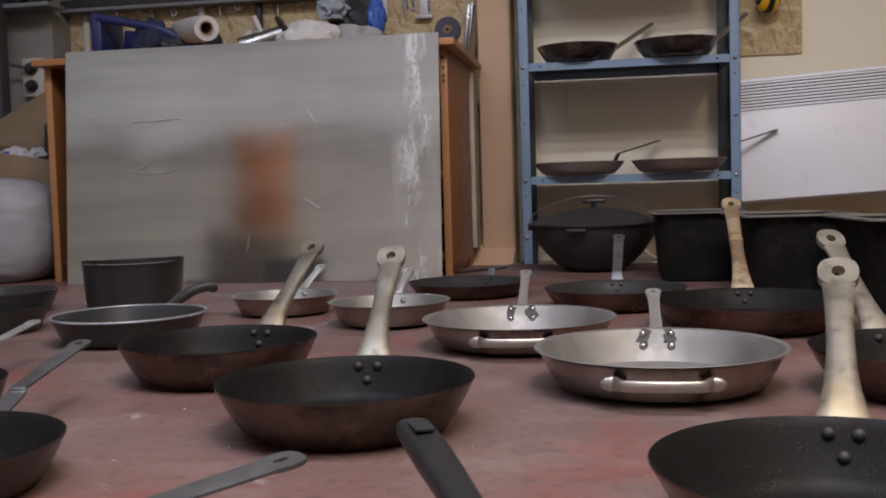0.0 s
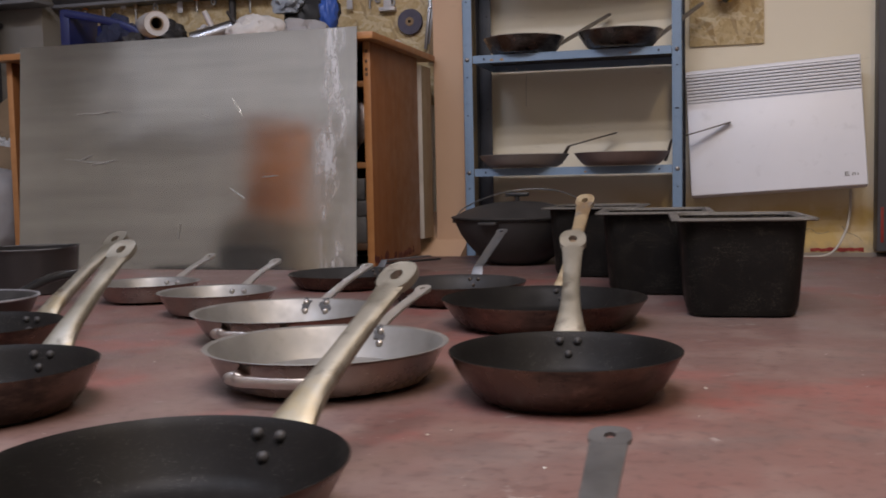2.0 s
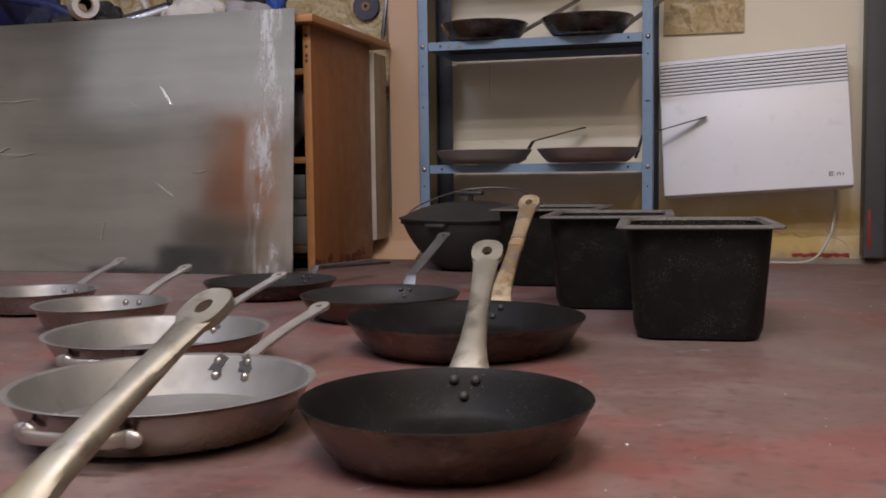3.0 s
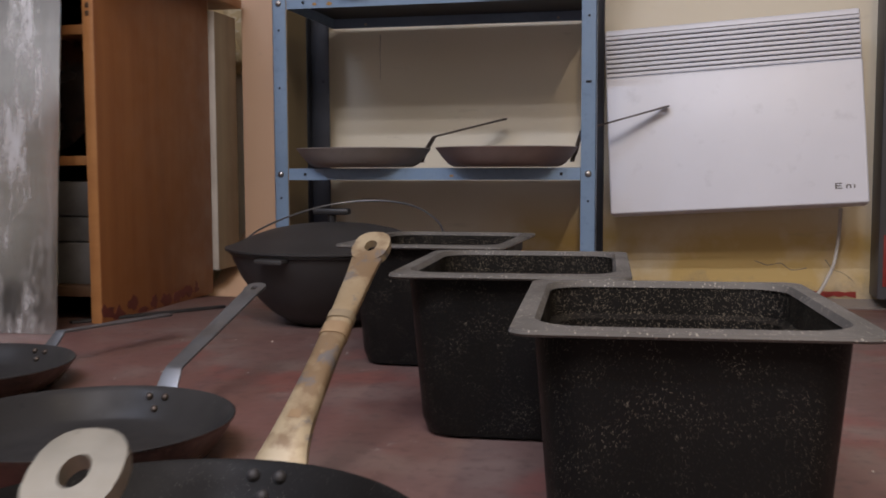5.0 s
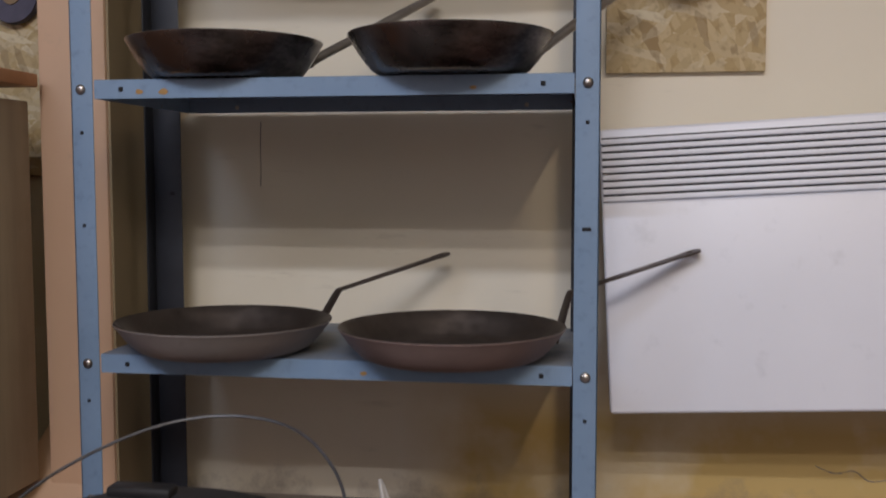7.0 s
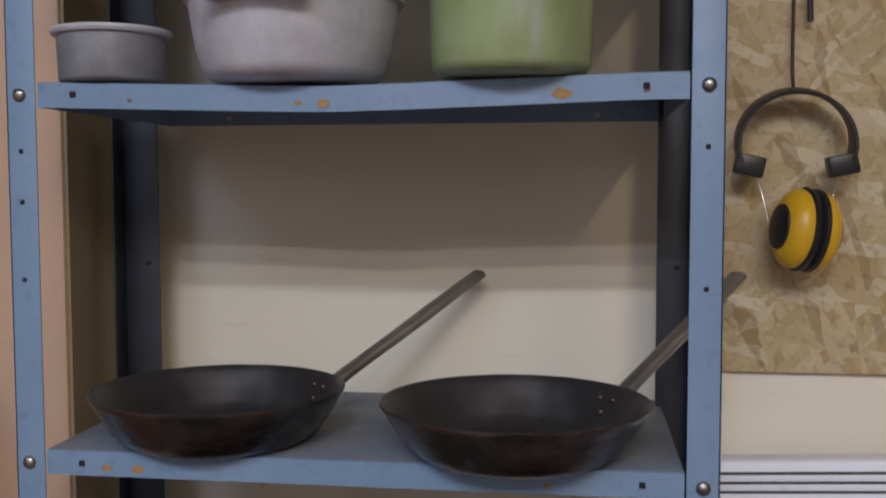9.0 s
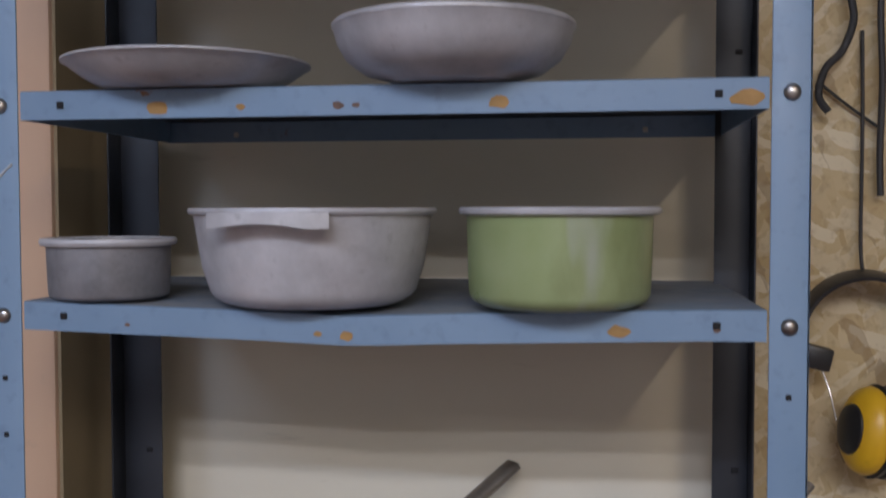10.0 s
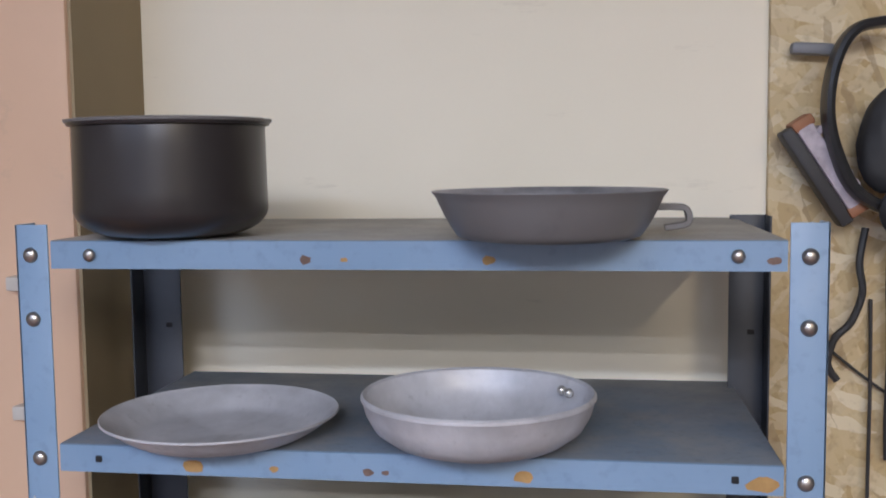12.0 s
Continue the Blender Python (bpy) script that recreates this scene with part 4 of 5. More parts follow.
    part("rim", bm, M_GRIM, ob, "worn grey speckled flat rim")
    return ob


M_GRIM = speckled("worn rim enamel", (0.10, 0.094, 0.087), (0.36, 0.33, 0.29), 330, 0.26, 0.5, 0.8)
container(0.869, -1.313, 4.0, 0.186)
container(0.690, -0.978, 3.0, 0.186)
container(0.513, -0.605, -1.0, 0.186)

# cauldron
c = thing("cauldron", pose(0.232, -0.325, 0, 0, 0, 0), "black cast iron cauldron with a domed lid and wire bail", "cauldron")
prof = [(0, 0.0), (0.065, 0.0), (0.085, 0.004), (0.120, 0.027), (0.150, 0.058), (0.174, 0.093), (0.188, 0.122), (0.192, 0.136), (0.198, 0.139), (0.198, 0.143), (0.190, 0.143), (0.170, 0.10), (0.10, 0.03), (0, 0.012)]
part("bowl", lathe(prof, 72), M_CAST, c)
lid = part("lid", lathe([(0.196, 0.1435), (0.204, 0.1445), (0.204, 0.1485), (0.190, 0.1525), (0.160, 0.1665), (0.120, 0.180), (0.075, 0.189), (0.03, 0.193), (0, 0.194), (0, 0.188), (0.1, 0.175), (0.19, 0.146), (0.196, 0.1435)], 72), M_CAST, c, "domed cast iron lid")
bm = cylinder((0, 0, 0.192), (0, 0, 0.212), 0.008)
box(-0.036, 0.036, -0.013, 0.013, 0.208, 0.220, 0.004, bm)
part("knob", bm, M_BLACK, lid)
for s in (-1, 1):
    bm = box(s * 0.19 - 0.012, s * 0.19 + 0.018, -0.024, 0.024, 0.128, 0.140, 0.003)
    part("lug", bm, M_CAST, c)
bm = moved(box(-0.03, 0.03, -0.212, -0.182, 0.128, 0.138, 0.004), Matrix.Rotation(radians(-14), 4, "Z"))
part("lug", bm, M_CAST, c)
arc = []
for i in range(25):
    a = math.pi * i / 24
    lean, reach = math.sin(a) ** 0.6, 0.171 + 0.034 * abs(math.cos(a)) ** 8
    arc.append((-reach * math.cos(a), 0.284 * lean, 0.136 + 0.090 * lean))
part("bail", sweep(smooth_path(arc, 3), (0.0042, 0.0042), (0.1, 0.3, 1), corner=1.0, n=8), M_IRON, c, "thin wire bail handle")


# pans on the shelf
def top(k):
    return SHELVES[k] + 0.0145


strap_pan((0.181, 0.060), 0.155, 0.044, 0.118, (0.467, 0.330, 0.419 - top(0)), (0.16, 0.075), "shallow grey carbon steel pan with an iron handle on the shelf", M_DUSTGREY, M_DARKIRON, M_DARKIRON, z=top(0), width=0.020, group="pans on the shelf", rv=False)
strap_pan((0.516, 0.045), 0.158, 0.044, 0.122, (0.863, 0.215, 0.437 - top(0)), (0.12, 0.085), "shallow brown carbon steel pan with an iron handle on the shelf", M_DUSTRED, M_DARKIRON, M_DARKIRON, z=top(0), width=0.020, group="pans on the shelf", rv=False)


def tube_handle_pan(c, R, h, rb, tip, label, z):
    pan = thing("frying_pan", pose(c[0], c[1], z), label, "frying pan", "pans on the shelf")
    prof, split = pan_profile(R, h, rb, 0.003, 0.014)
    part("body", lathe(prof, 72, split), [M_BROWNGREY, M_SPECKDARK], pan)
    d, length = radial(c, tip)
    side = Vector((-d.y, d.x, 0))
    start = d * (R - 0.005) + Vector((0, 0, h * 0.62))
    end = d * length + Vector((0, 0, tip[2]))
    way = (end - start).normalized()
    pts = smooth_path([start + Vector((0, 0, -0.006)), start + d * 0.014 + Vector((0, 0, 0.008)), start + (end - start) * 0.5, end - way * 0.01], 5)
    part("handle", sweep(pts, along([(0.036, 0.006), (0.024, 0.013), (0.019, 0.013), (0.022, 0.014), (0.023, 0.011)], len(pts)), side, corner=0.6, n=12), M_HANDLEDARK, pan, "dark tinted metal handle")
    rivets(pan, R, h, rb, d, ((-0.010, 0.75), (0.010, 0.75), (0.0, 0.5)), M_DARKIRON, 0.004)
    return pan


M_SPECKDARK = metal("dark seasoned inside", (0.085, 0.08, 0.08), 0.4, 0.7, 0.6)
M_HANDLEDARK = metal("tinted steel handle", (0.42, 0.38, 0.33), 0.4, 0.5, 0.75)
tube_handle_pan((0.184, 0.074), 0.139, 0.056, 0.103, (0.453, 0.350, 0.851 - top(1)), "dark brown steel frying pan with angled handle on the shelf", top(1))
tube_handle_pan((0.514, 0.049), 0.141, 0.056, 0.102, (0.779, 0.285, 0.859 - top(1)), "dark steel frying pan with reddish side on the shelf", top(1))


def shelf_pot(name, c, R, h, rb, k, label, out, inn, lip, wall=0.0035, curve=0.02, group="pots on the shelf", sink=0.0):
    """A round pot; sink: how far it stands down in the dented shelf."""
    pot = thing(name, pose(c[0], c[1], top(k) - sink), label, "pot", group)
    rows = [(0, 0.0008)] + [(rb - curve * (1 - math.sin(radians(a))), 0.0008 + curve * 0.62 * (1 - math.cos(radians(a)))) for a in (0, 18, 36, 54, 72, 86)]
    for f in (0.4, 0.55, 0.75, 0.94):
        rows.append((rb + (R - lip - rb) * f, h * f))
    rows += [(R - lip, h - 0.006), (R - 0.001, h - 0.005), (R, h - 0.0025), (R - 0.001, h)]
    n = len(rows) - 1
    rows += [(R - lip - wall, h - 0.001), (R - lip - wall - 0.001, h - 0.006), (rb - wall, h * 0.3), (rb - curve * 0.7, wall + 0.002), (0, wall)]
    part("body", lathe(rows, 72, n + 1), [out, inn], pot)
    return pot


tin = shelf_pot("round_tin", (0.081, 0.047), 0.0625, 0.057, 0.0555, 2, "small grey aluminium tin with a rolled rim", M_ALU, M_INSIDEGREY, 0.005, curve=0.008, sink=0.0015)
part("rim", lathe([(0.0575, 0.0505), (0.062, 0.0515), (0.0635, 0.0545), (0.062, 0.0578), (0.058, 0.0578), (0.0555, 0.0555), (0.0575, 0.0505)], 72), M_ALULIGHT, tin, "rolled metal rim")
cass = shelf_pot("casserole", (0.281, 0.056), 0.1155, 0.090, 0.097, 2, "pale cast aluminium casserole with a side lug handle", M_ALULIGHT, M_INSIDEGREY, 0.004, 0.005, 0.03, sink=0.0055)
# a flat lug with a hollow under it
for a0 in (-93, 87):
    bm = bmesh.new()
    top_rows, rad = [], (0.1105, 0.1165, 0.128, 0.131)
    for zz in (0.0865, 0.073):
        for r in rad:
            line = []
            for i in range(13):
                f = i / 12
                a = radians(a0 - 24 + 48 * f)
                cut = 0.004 if zz < 0.08 and 0.1 < f < 0.82 and r > 0.113 else 0
                line.append(bm.verts.new((r * math.cos(a), r * math.sin(a), zz + cut * math.sin(math.pi * min(1, (f - 0.1) / 0.72)) if cut else zz)))
            top_rows.append(line)
    order = [0, 1, 2, 3, 7, 6, 5, 4, 0]
    for p, q in zip(order, order[1:]):
        for i in range(12):
            bm.faces.new((top_rows[p][i], top_rows[p][i + 1], top_rows[q][i + 1], top_rows[q][i]))
    for i in (0, 12):
        bm.faces.new([top_rows[j][i] for j in order[:-1]])
    part("lug_handle", bm, M_ALULIGHT, cass)
gp = shelf_pot("green_pot", (0.510, 0.036), 0.088, 0.0875, 0.080, 2, "light green enamelled pot with a bare metal rim and black inside", M_GREEN, M_POTBLACK, 0.006, 0.003, 0.022, sink=0.0035)
part("rim", lathe([(0.0815, 0.081), (0.0885, 0.083), (0.0892, 0.086), (0.087, 0.0885), (0.0795, 0.088), (0.079, 0.0835), (0.0815, 0.081)], 72), M_ALULIGHT, gp, "bare steel rolled rim")

plate = thing("shallow_dish", pose(0.166, 0.040, top(3)), "shallow round grey aluminium baking dish", "dish", "pots on the shelf")
prof, split = pan_profile(0.113, 0.025, 0.076, 0.0022, 0.006)
part("body", lathe(prof, 72, split), [M_ALULIGHT, M_ALULIGHT], plate)
bowl = thing("white_bowl", pose(0.417, 0.028, top(3)), "pale aluminium bowl with curved sides and two rivets", "bowl", "pots on the shelf")
prof = [(0, 0.0008), (0.05, 0.0008), (0.056, 0.002), (0.060, 0.005), (0.080, 0.010), (0.095, 0.021), (0.103, 0.035), (0.106, 0.047), (0.1075, 0.0485), (0.1075, 0.051), (0.1055, 0.053), (0.1025, 0.051), (0.100, 0.036), (0.091, 0.022), (0.076, 0.012), (0.05, 0.007), (0, 0.006)]
part("body", lathe(prof, 72), M_ALULIGHT, bowl)
for s in (-0.006, 0.006):
    a = radians(33) + s / 0.09
    part("rivet", ball((0.093 * math.cos(a), 0.093 * math.sin(a), 0.042), 0.0045), M_POLISH, bowl)

bp = shelf_pot("deep_pot", (0.120, 0.050), 0.0945, 0.110, 0.091, 4, "deep black-brown pot with a grey rim on the top shelf", M_BLACKPOT, M_GREYPAN, 0.005, 0.003, 0.042)
part("rim", lathe([(0.0905, 0.1065), (0.096, 0.108), (0.0965, 0.1105), (0.090, 0.1115), (0.0885, 0.1095), (0.0905, 0.1065)], 72), M_GREYPAN, bp)
gpan = thing("grey_pan", pose(0.483, -0.006, top(4)), "grey metal pan with flared sides and a clip on its rim", "pan", "pots on the shelf")
prof, split = pan_profile(0.0985, 0.040, 0.078, 0.0025, 0.006, 0.002)
part("body", lathe(prof, 72, split), [M_GREYPAN, M_ALU], gpan)
part("foot", lathe([(0, -0.0022), (0.055, -0.0022), (0.07, -0.0005), (0.076, 0.003), (0, 0.003)], 56), M_BLACKPOT, gpan)
bm = sweep(smooth_path([(0.086, 0.03, 0.024), (0.106, 0.034, 0.024), (0.118, 0.034, 0.022), (0.119, 0.034, 0.010), (0.100, 0.034, 0.006)], 4), (0.018, 0.006), (0, 1, 0))
part("clip", bm, M_GREYPAN, gpan, "small bent metal clip")
gpan.location.z += 0.0025


# ---- heater on the wall ----
heater = thing("wall_heater", Matrix(), "white convector heater hung askew on the wall", "heater")
HM = Matrix.Translation((1.010, 0.2315, 0.419)) @ Matrix.Rotation(radians(-2.8), 4, "Y") @ Matrix.Rotation(radians(-8), 4, "X") @ Matrix.Rotation(radians(-2.5), 4, "Z")
heater.matrix_world = HM
hw, hh = 0.5675, 0.4415
part("body", box(-hw / 2, hw / 2, 0.0, 0.062, -hh / 2, hh / 2, 0.006, seg=3), M_WHITE, heater)
part("front_panel", box(-hw / 2 + 0.001, hw / 2 - 0.001, -0.012, 0.001, -hh / 2 + 0.001, hh / 2 - 0.118, 0.005, seg=3), M_WHITE, heater)
for i in range(9):
    z = hh / 2 - 0.016 - i * 0.0112
    part("grille_slot", box(-hw / 2 + 0.004, hw / 2 - 0.004, -0.0012, 0.003, z - 0.0017, z + 0.0017), M_SLOT, heater)
    part("grille_slat", box(-hw / 2 + 0.003, hw / 2 - 0.003, -0.007, 0.002, z - 0.0094, z - 0.0016, 0.0015), M_WHITE, heater)
for x, w, z, h_ in ((0.214, 0.003, -0.180, 0.013), (0.220, 0.014, -0.1745, 0.0022), (0.219, 0.012, -0.180, 0.0022), (0.220, 0.014, -0.1855, 0.0022), (0.2365, 0.003, -0.182, 0.008), (0.2445, 0.003, -0.182, 0.008), (0.2405, 0.007, -0.1785, 0.002), (0.2525, 0.003, -0.182, 0.008)):
    part("emblem", box(x - w / 2, x + w / 2, -0.0135, -0.0118, z - h_ / 2, z + h_ / 2), M_GREYPAN, heater)
for x in (-0.16, 0.16):
    part("bracket", box(x - 0.02, x + 0.02, 0.06, 0.10, 0.02, 0.12, 0.003), M_GREYPAINT, heater)


def cable(pts, r, material, label, name="cable", steps=6):
    return solo(name, sweep(smooth_path(pts, steps), (2 * r, 2 * r), (0.3, 0.2, 1), corner=1.0, n=8), material, label, "cable")


cable([(1.262, 0.30, 0.20), (1.262, 0.325, 0.12), (1.245, 0.31, 0.05), (1.19, 0.285, -0.020), (1.06, 0.265, -0.026), (0.95, 0.275, -0.027), (0.86, 0.30, -0.020), (0.79, 0.285, -0.018), (0.745, 0.32, -0.018), (0.77, 0.33, -0.022), (0.74, 0.265, -0.024), (0.62, 0.26, -0.026), (0.50, 0.28, -0.028)], 0.0042, M_CABLE, "white mains cable lying along the wall foot")
cable([(0.44, 0.29, -0.028), (0.55, 0.27, -0.016), (0.66, 0.25, -0.010), (0.72, 0.265, -0.014), (0.76, 0.31, -0.022)], 0.0042, M_CABLE, "white cable loop behind the shelf post")
cable([(0.36, 0.20, -0.018), (0.40, 0.17, 0.03), (0.385, 0.18, 0.075), (0.41, 0.15, 0.02), (0.47, 0.19, -0.016)], 0.004, M_CABLE, "white cable end rising behind the cauldron")

# ---- ear defenders on the board ----
muff = thing("ear_defenders", pose(0.845, 0.335, 0.98), "black and yellow ear defenders hanging on a nail", "ear defenders")
arc = [(0.070 * math.cos(a) * (1.0 if math.cos(a) > 0 else 1.0), -0.01, 0.035 + 0.066 * math.sin(a)) for a in [radians(200 - 220 * i / 14) for i in range(15)]]
part("headband", sweep(smooth_path(arc, 2), (0.036, 0.007), (0, 1, 0.2), corner=0.5), M_BLACK, muff)
for s in (-1, 1):
    part("bracket", moved(box(-0.018, 0.018, -0.012, 0.012, -0.013, 0.013, 0.003), Matrix.Translation((s * 0.056, -0.014, 0.008)) @ Matrix.Rotation(radians(-12 * s), 4, "Y")), M_BLACK, muff)
    part("wire", sweep(smooth_path([(s * 0.05, -0.016, 0.0), (s * 0.042, -0.03, -0.03), (s * 0.036, -0.035, -0.06)], 4), (0.0022, 0.0022), (0, 1, 0), corner=1.0, n=6), M_BOLT, muff)


def cup(sign):
    prof = [(0.0, 0.0), (0.044, 0.0), (0.052, 0.004), (0.054, 0.012), (0.050, 0.024), (0.040, 0.034), (0.028, 0.040), (0.0, 0.041)]
    return moved(lathe(prof, 40), Matrix.Rotation(radians(90 * sign), 4, "Y"))


CUP = Matrix.Translation((0.010, -0.032, -0.072)) @ Matrix.Rotation(radians(20), 4, "Z") @ Matrix.Rotation(radians(8), 4, "Y") @ Matrix.Diagonal((0.74, 0.72, 0.92, 1))
for s in (-1, 1):
    cp = part("cup", moved(cup(s), CUP @ Matrix.Translation((s * 0.009, 0, 0))), M_YELLOW, muff, "yellow plastic ear cup")
    part("cap", moved(moved(lathe([(0, 0.034), (0.032, 0.034), (0.030, 0.042), (0.018, 0.047), (0, 0.048)], 32), Matrix.Rotation(radians(90 * s), 4, "Y")), CUP @ Matrix.Translation((s * 0.009, 0, 0))), M_BLACK, cp)
    part("cushion", moved(moved(lathe([(0.02, -0.010), (0.046, -0.010), (0.056, -0.004), (0.057, 0.003), (0.050, 0.008), (0.02, 0.008)], 40), Matrix.Rotation(radians(90 * s), 4, "Y")), CUP @ Matrix.Translation((s * 0.009, 0, 0))), M_BLACK, muff)
solo("hook_rod", sweep(smooth_path([(0.846, 0.362, 1.36), (0.846, 0.355, 1.25), (0.845, 0.352, 1.12), (0.845, 0.34, 1.082)], 4), (0.0045, 0.0045), (1, 0, 0), corner=1.0, n=8), M_DARK, "thin dark rod hook on the strand board", "hook")

# ---- brush, strap and cords on the board above ----
brush = thing("wire_brush", Matrix.Translation((0.778, 0.335, 1.510)) @ Matrix.Rotation(radians(-33), 4, "Y"), "hand brush with pale bristles hanging on the board", "brush")
part("wood_block", box(-0.014, 0.002, -0.016, 0.016, -0.066, 0.062, 0.003), M_DARK, brush)
part("backing", box(0.002, 0.022, -0.018, 0.018, -0.062, 0.060, 0.003), M_PINK, brush)
for i in range(7):
    part("bristle_tuft", box(0.020, 0.030, -0.014, 0.014, -0.05 + i * 0.0145, -0.041 + i * 0.0145, 0.002), M_PINK, brush)
for z in (-0.063, 0.052):
    part("end_cap", box(0.0, 0.026, -0.0185, 0.0185, z, z + 0.013, 0.003), M_RUSTWOOD, brush)
loop = thing("welding_mask", pose(0.834, 0.315, 1.572), "black plastic mask with a rounded frame hanging on the board", "mask")
arc = smooth_path([(0.02, 0, 0.105), (-0.022, 0, 0.098), (-0.044, 0, 0.065), (-0.052, 0, 0.01), (-0.042, 0, -0.04), (-0.018, 0, -0.085), (0.03, 0, -0.11)], 6)
part("frame", sweep(arc, along([(0.012, 0.03), (0.013, 0.034), (0.012, 0.04), (0.015, 0.036), (0.014, 0.03)], len(arc)), (1, 0, 0), corner=0.6), M_BLACK, loop)
part("shell", lump((0.040, 0.012, -0.030), (0.055, 0.026, 0.070), 4, 0.08, 4, 1.2), M_RUBBER, loop)
part("dial", moved(lathe([(0, 0), (0.03, 0), (0.032, 0.01), (0.02, 0.02), (0, 0.022)], 32), Matrix.Translation((0.03, -0.02, -0.105)) @ Matrix.Rotation(radians(90), 4, "X")), M_BLACK, loop)
solo("metal_bracket", moved(box(-0.024, 0.024, -0.012, 0.006, -0.007, 0.007, 0.004), Matrix.Translation((0.772, 0.355, 1.652)) @ Matrix.Rotation(radians(4), 4, "Y")), M_GREYPAINT, "small grey metal bracket on the board", "bracket")
cable([(0.835, 0.35, 1.445), (0.828, 0.345, 1.405), (0.832, 0.345, 1.37), (0.820, 0.345, 1.335), (0.802, 0.345, 1.315), (0.795, 0.345, 1.285), (0.806, 0.345, 1.266)], 0.0045, M_RUBBER, "black rubber cord hanging on the board")
cable([(0.865, 0.35, 1.46), (0.862, 0.348, 1.38), (0.865, 0.348, 1.30), (0.864, 0.35, 1.22), (0.866, 0.352, 1.17)], 0.004, M_DARK, "dark cord hanging down the board")
cable([(0.80, 0.36, 1.30), (0.83, 0.36, 1.275), (0.87, 0.36, 1.245)], 0.0018, M_DARK, "thin dark wire across the board")
for z in (1.245, 1.395):
    solo("cable_clip", box(-0.140, -0.118, 0.178, 0.199, z - 0.008, z + 0.008, 0.002), M_CABLE, "white plastic cable clip on the column", "clip", "cable clips")
M_SHEETMARK = metal("pale scratch metal", (0.70, 0.69, 0.68), 0.4, 0.9, 0.7)
# ---- the cabinet and the metal sheet ----
cab = thing("cabinet", pose(0, 0, 0), "low orange-brown veneered cabinet with open front", "cabinet")
X0, X1, Y0, Y1 = -1.505, -0.194, -0.442, 0.044
part("side_panel", box(X1 - 0.022, X1, Y0, Y1, 0.0, 0.690, 0.0012), M_CAB, cab)
part("side_panel", box(X0, X0 + 0.022, Y0, Y1, 0.0, 0.690, 0.0012), M_CAB, cab)
part("edge_strip", box(X1 - 0.0225, X1 - 0.0005, Y0 - 0.0035, Y0 - 0.0005, 0.0, 0.690, 0.0008), M_CABEDGE, cab)
part("edge_strip", box(X0 + 0.0005, X0 + 0.0225, Y0 - 0.0035, Y0 - 0.0005, 0.0, 0.690, 0.0008), M_CABEDGE, cab)
part("cabinet_top", box(X0 - 0.012, X1 + 0.030, -0.500, 0.172, 0.690, 0.711, 0.002), M_CABEDGE, cab)
# dark inside boards put the recess shade into the colour
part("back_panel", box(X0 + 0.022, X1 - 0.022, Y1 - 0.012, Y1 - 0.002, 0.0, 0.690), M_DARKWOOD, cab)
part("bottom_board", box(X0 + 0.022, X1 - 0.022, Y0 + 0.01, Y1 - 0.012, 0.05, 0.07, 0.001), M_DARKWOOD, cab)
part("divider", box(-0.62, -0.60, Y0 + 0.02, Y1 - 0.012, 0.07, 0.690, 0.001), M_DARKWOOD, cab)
for z in (0.555, 0.305):
    part("inner_shelf", box(-0.60, X1 - 0.022, Y0 + 0.02, Y1 - 0.012, z, z + 0.018, 0.001), M_CABEDGE, cab)
for z in (0.655, 0.625, 0.60, 0.585):
    part("worn_mark", box(X1 - 0.016, X1 - 0.008, Y0 - 0.0045, Y0 - 0.003, z, z + 0.010, 0.001), M_DARKWOOD, cab)
lid2 = solo("pot_lid", moved(lathe([(0, 0), (0.10, 0.0), (0.116, 0.004), (0.118, 0.008), (0.09, 0.016), (0.03, 0.022), (0, 0.023)], 48), Matrix.Translation((-0.352, -0.36, 0.443)) @ Matrix.Rotation(radians(82), 4, "X")), M_STEEL, "round steel lid standing in the cabinet", "lid")
# white boxes greyed: the cabinet's shade is in their colour
for z, h_, dx in ((0.070, 0.085, 0.0), (0.155, 0.05, 0.008), (0.205, 0.07, -0.004)):
    solo("white_box", box(-0.36 + dx, -0.235 + dx, -0.40, -0.12, z, z + h_ - 0.002, 0.004), M_INSIDEGREY, "whitish box stacked inside the cabinet, greyed to carry its shade", "box", "boxes in the cabinet")
lb = thing("loose_board", pose(0, 0, 0), "weathered board with a pale sawn edge leaning behind the cabinet", "board")
part("face", box(-0.196, -0.181, 0.050, 0.170, 0.055, 0.668, 0.002), M_BOARD, lb)
part("sawn_edge", box(-0.1965, -0.180, 0.0455, 0.0495, 0.055, 0.668, 0.001), M_CABLE, lb, "pale sawn edge")
rng = random.Random(61)
for i in range(9):
    y, w, z = -0.425 + i * 0.047 + rng.uniform(-0.01, 0.01), rng.uniform(0.012, 0.036), rng.uniform(0.004, 0.024)
    bm = bmesh.new()
    ring = [(y + w * math.cos(a) * rng.uniform(0.6, 1.2), z + 0.012 * math.sin(a) * rng.uniform(0.3, 1.8)) for a in [i * 0.5236 for i in range(12)]]
    lo = [bm.verts.new((X1 - 0.0005, a, max(c, 0.001))) for a, c in ring]
    hi = [bm.verts.new((X1 + 0.0008, a, max(c, 0.001))) for a, c in ring]
    bm.faces.new(lo[::-1])
    bm.faces.new(hi)
    for q in range(12):
        bm.faces.new((lo[q], lo[(q + 1) % 12], hi[(q + 1) % 12], hi[q]))
    part("paint_splash", bm, M_REDSTAIN, cab, "dark red floor paint on the foot of the side")
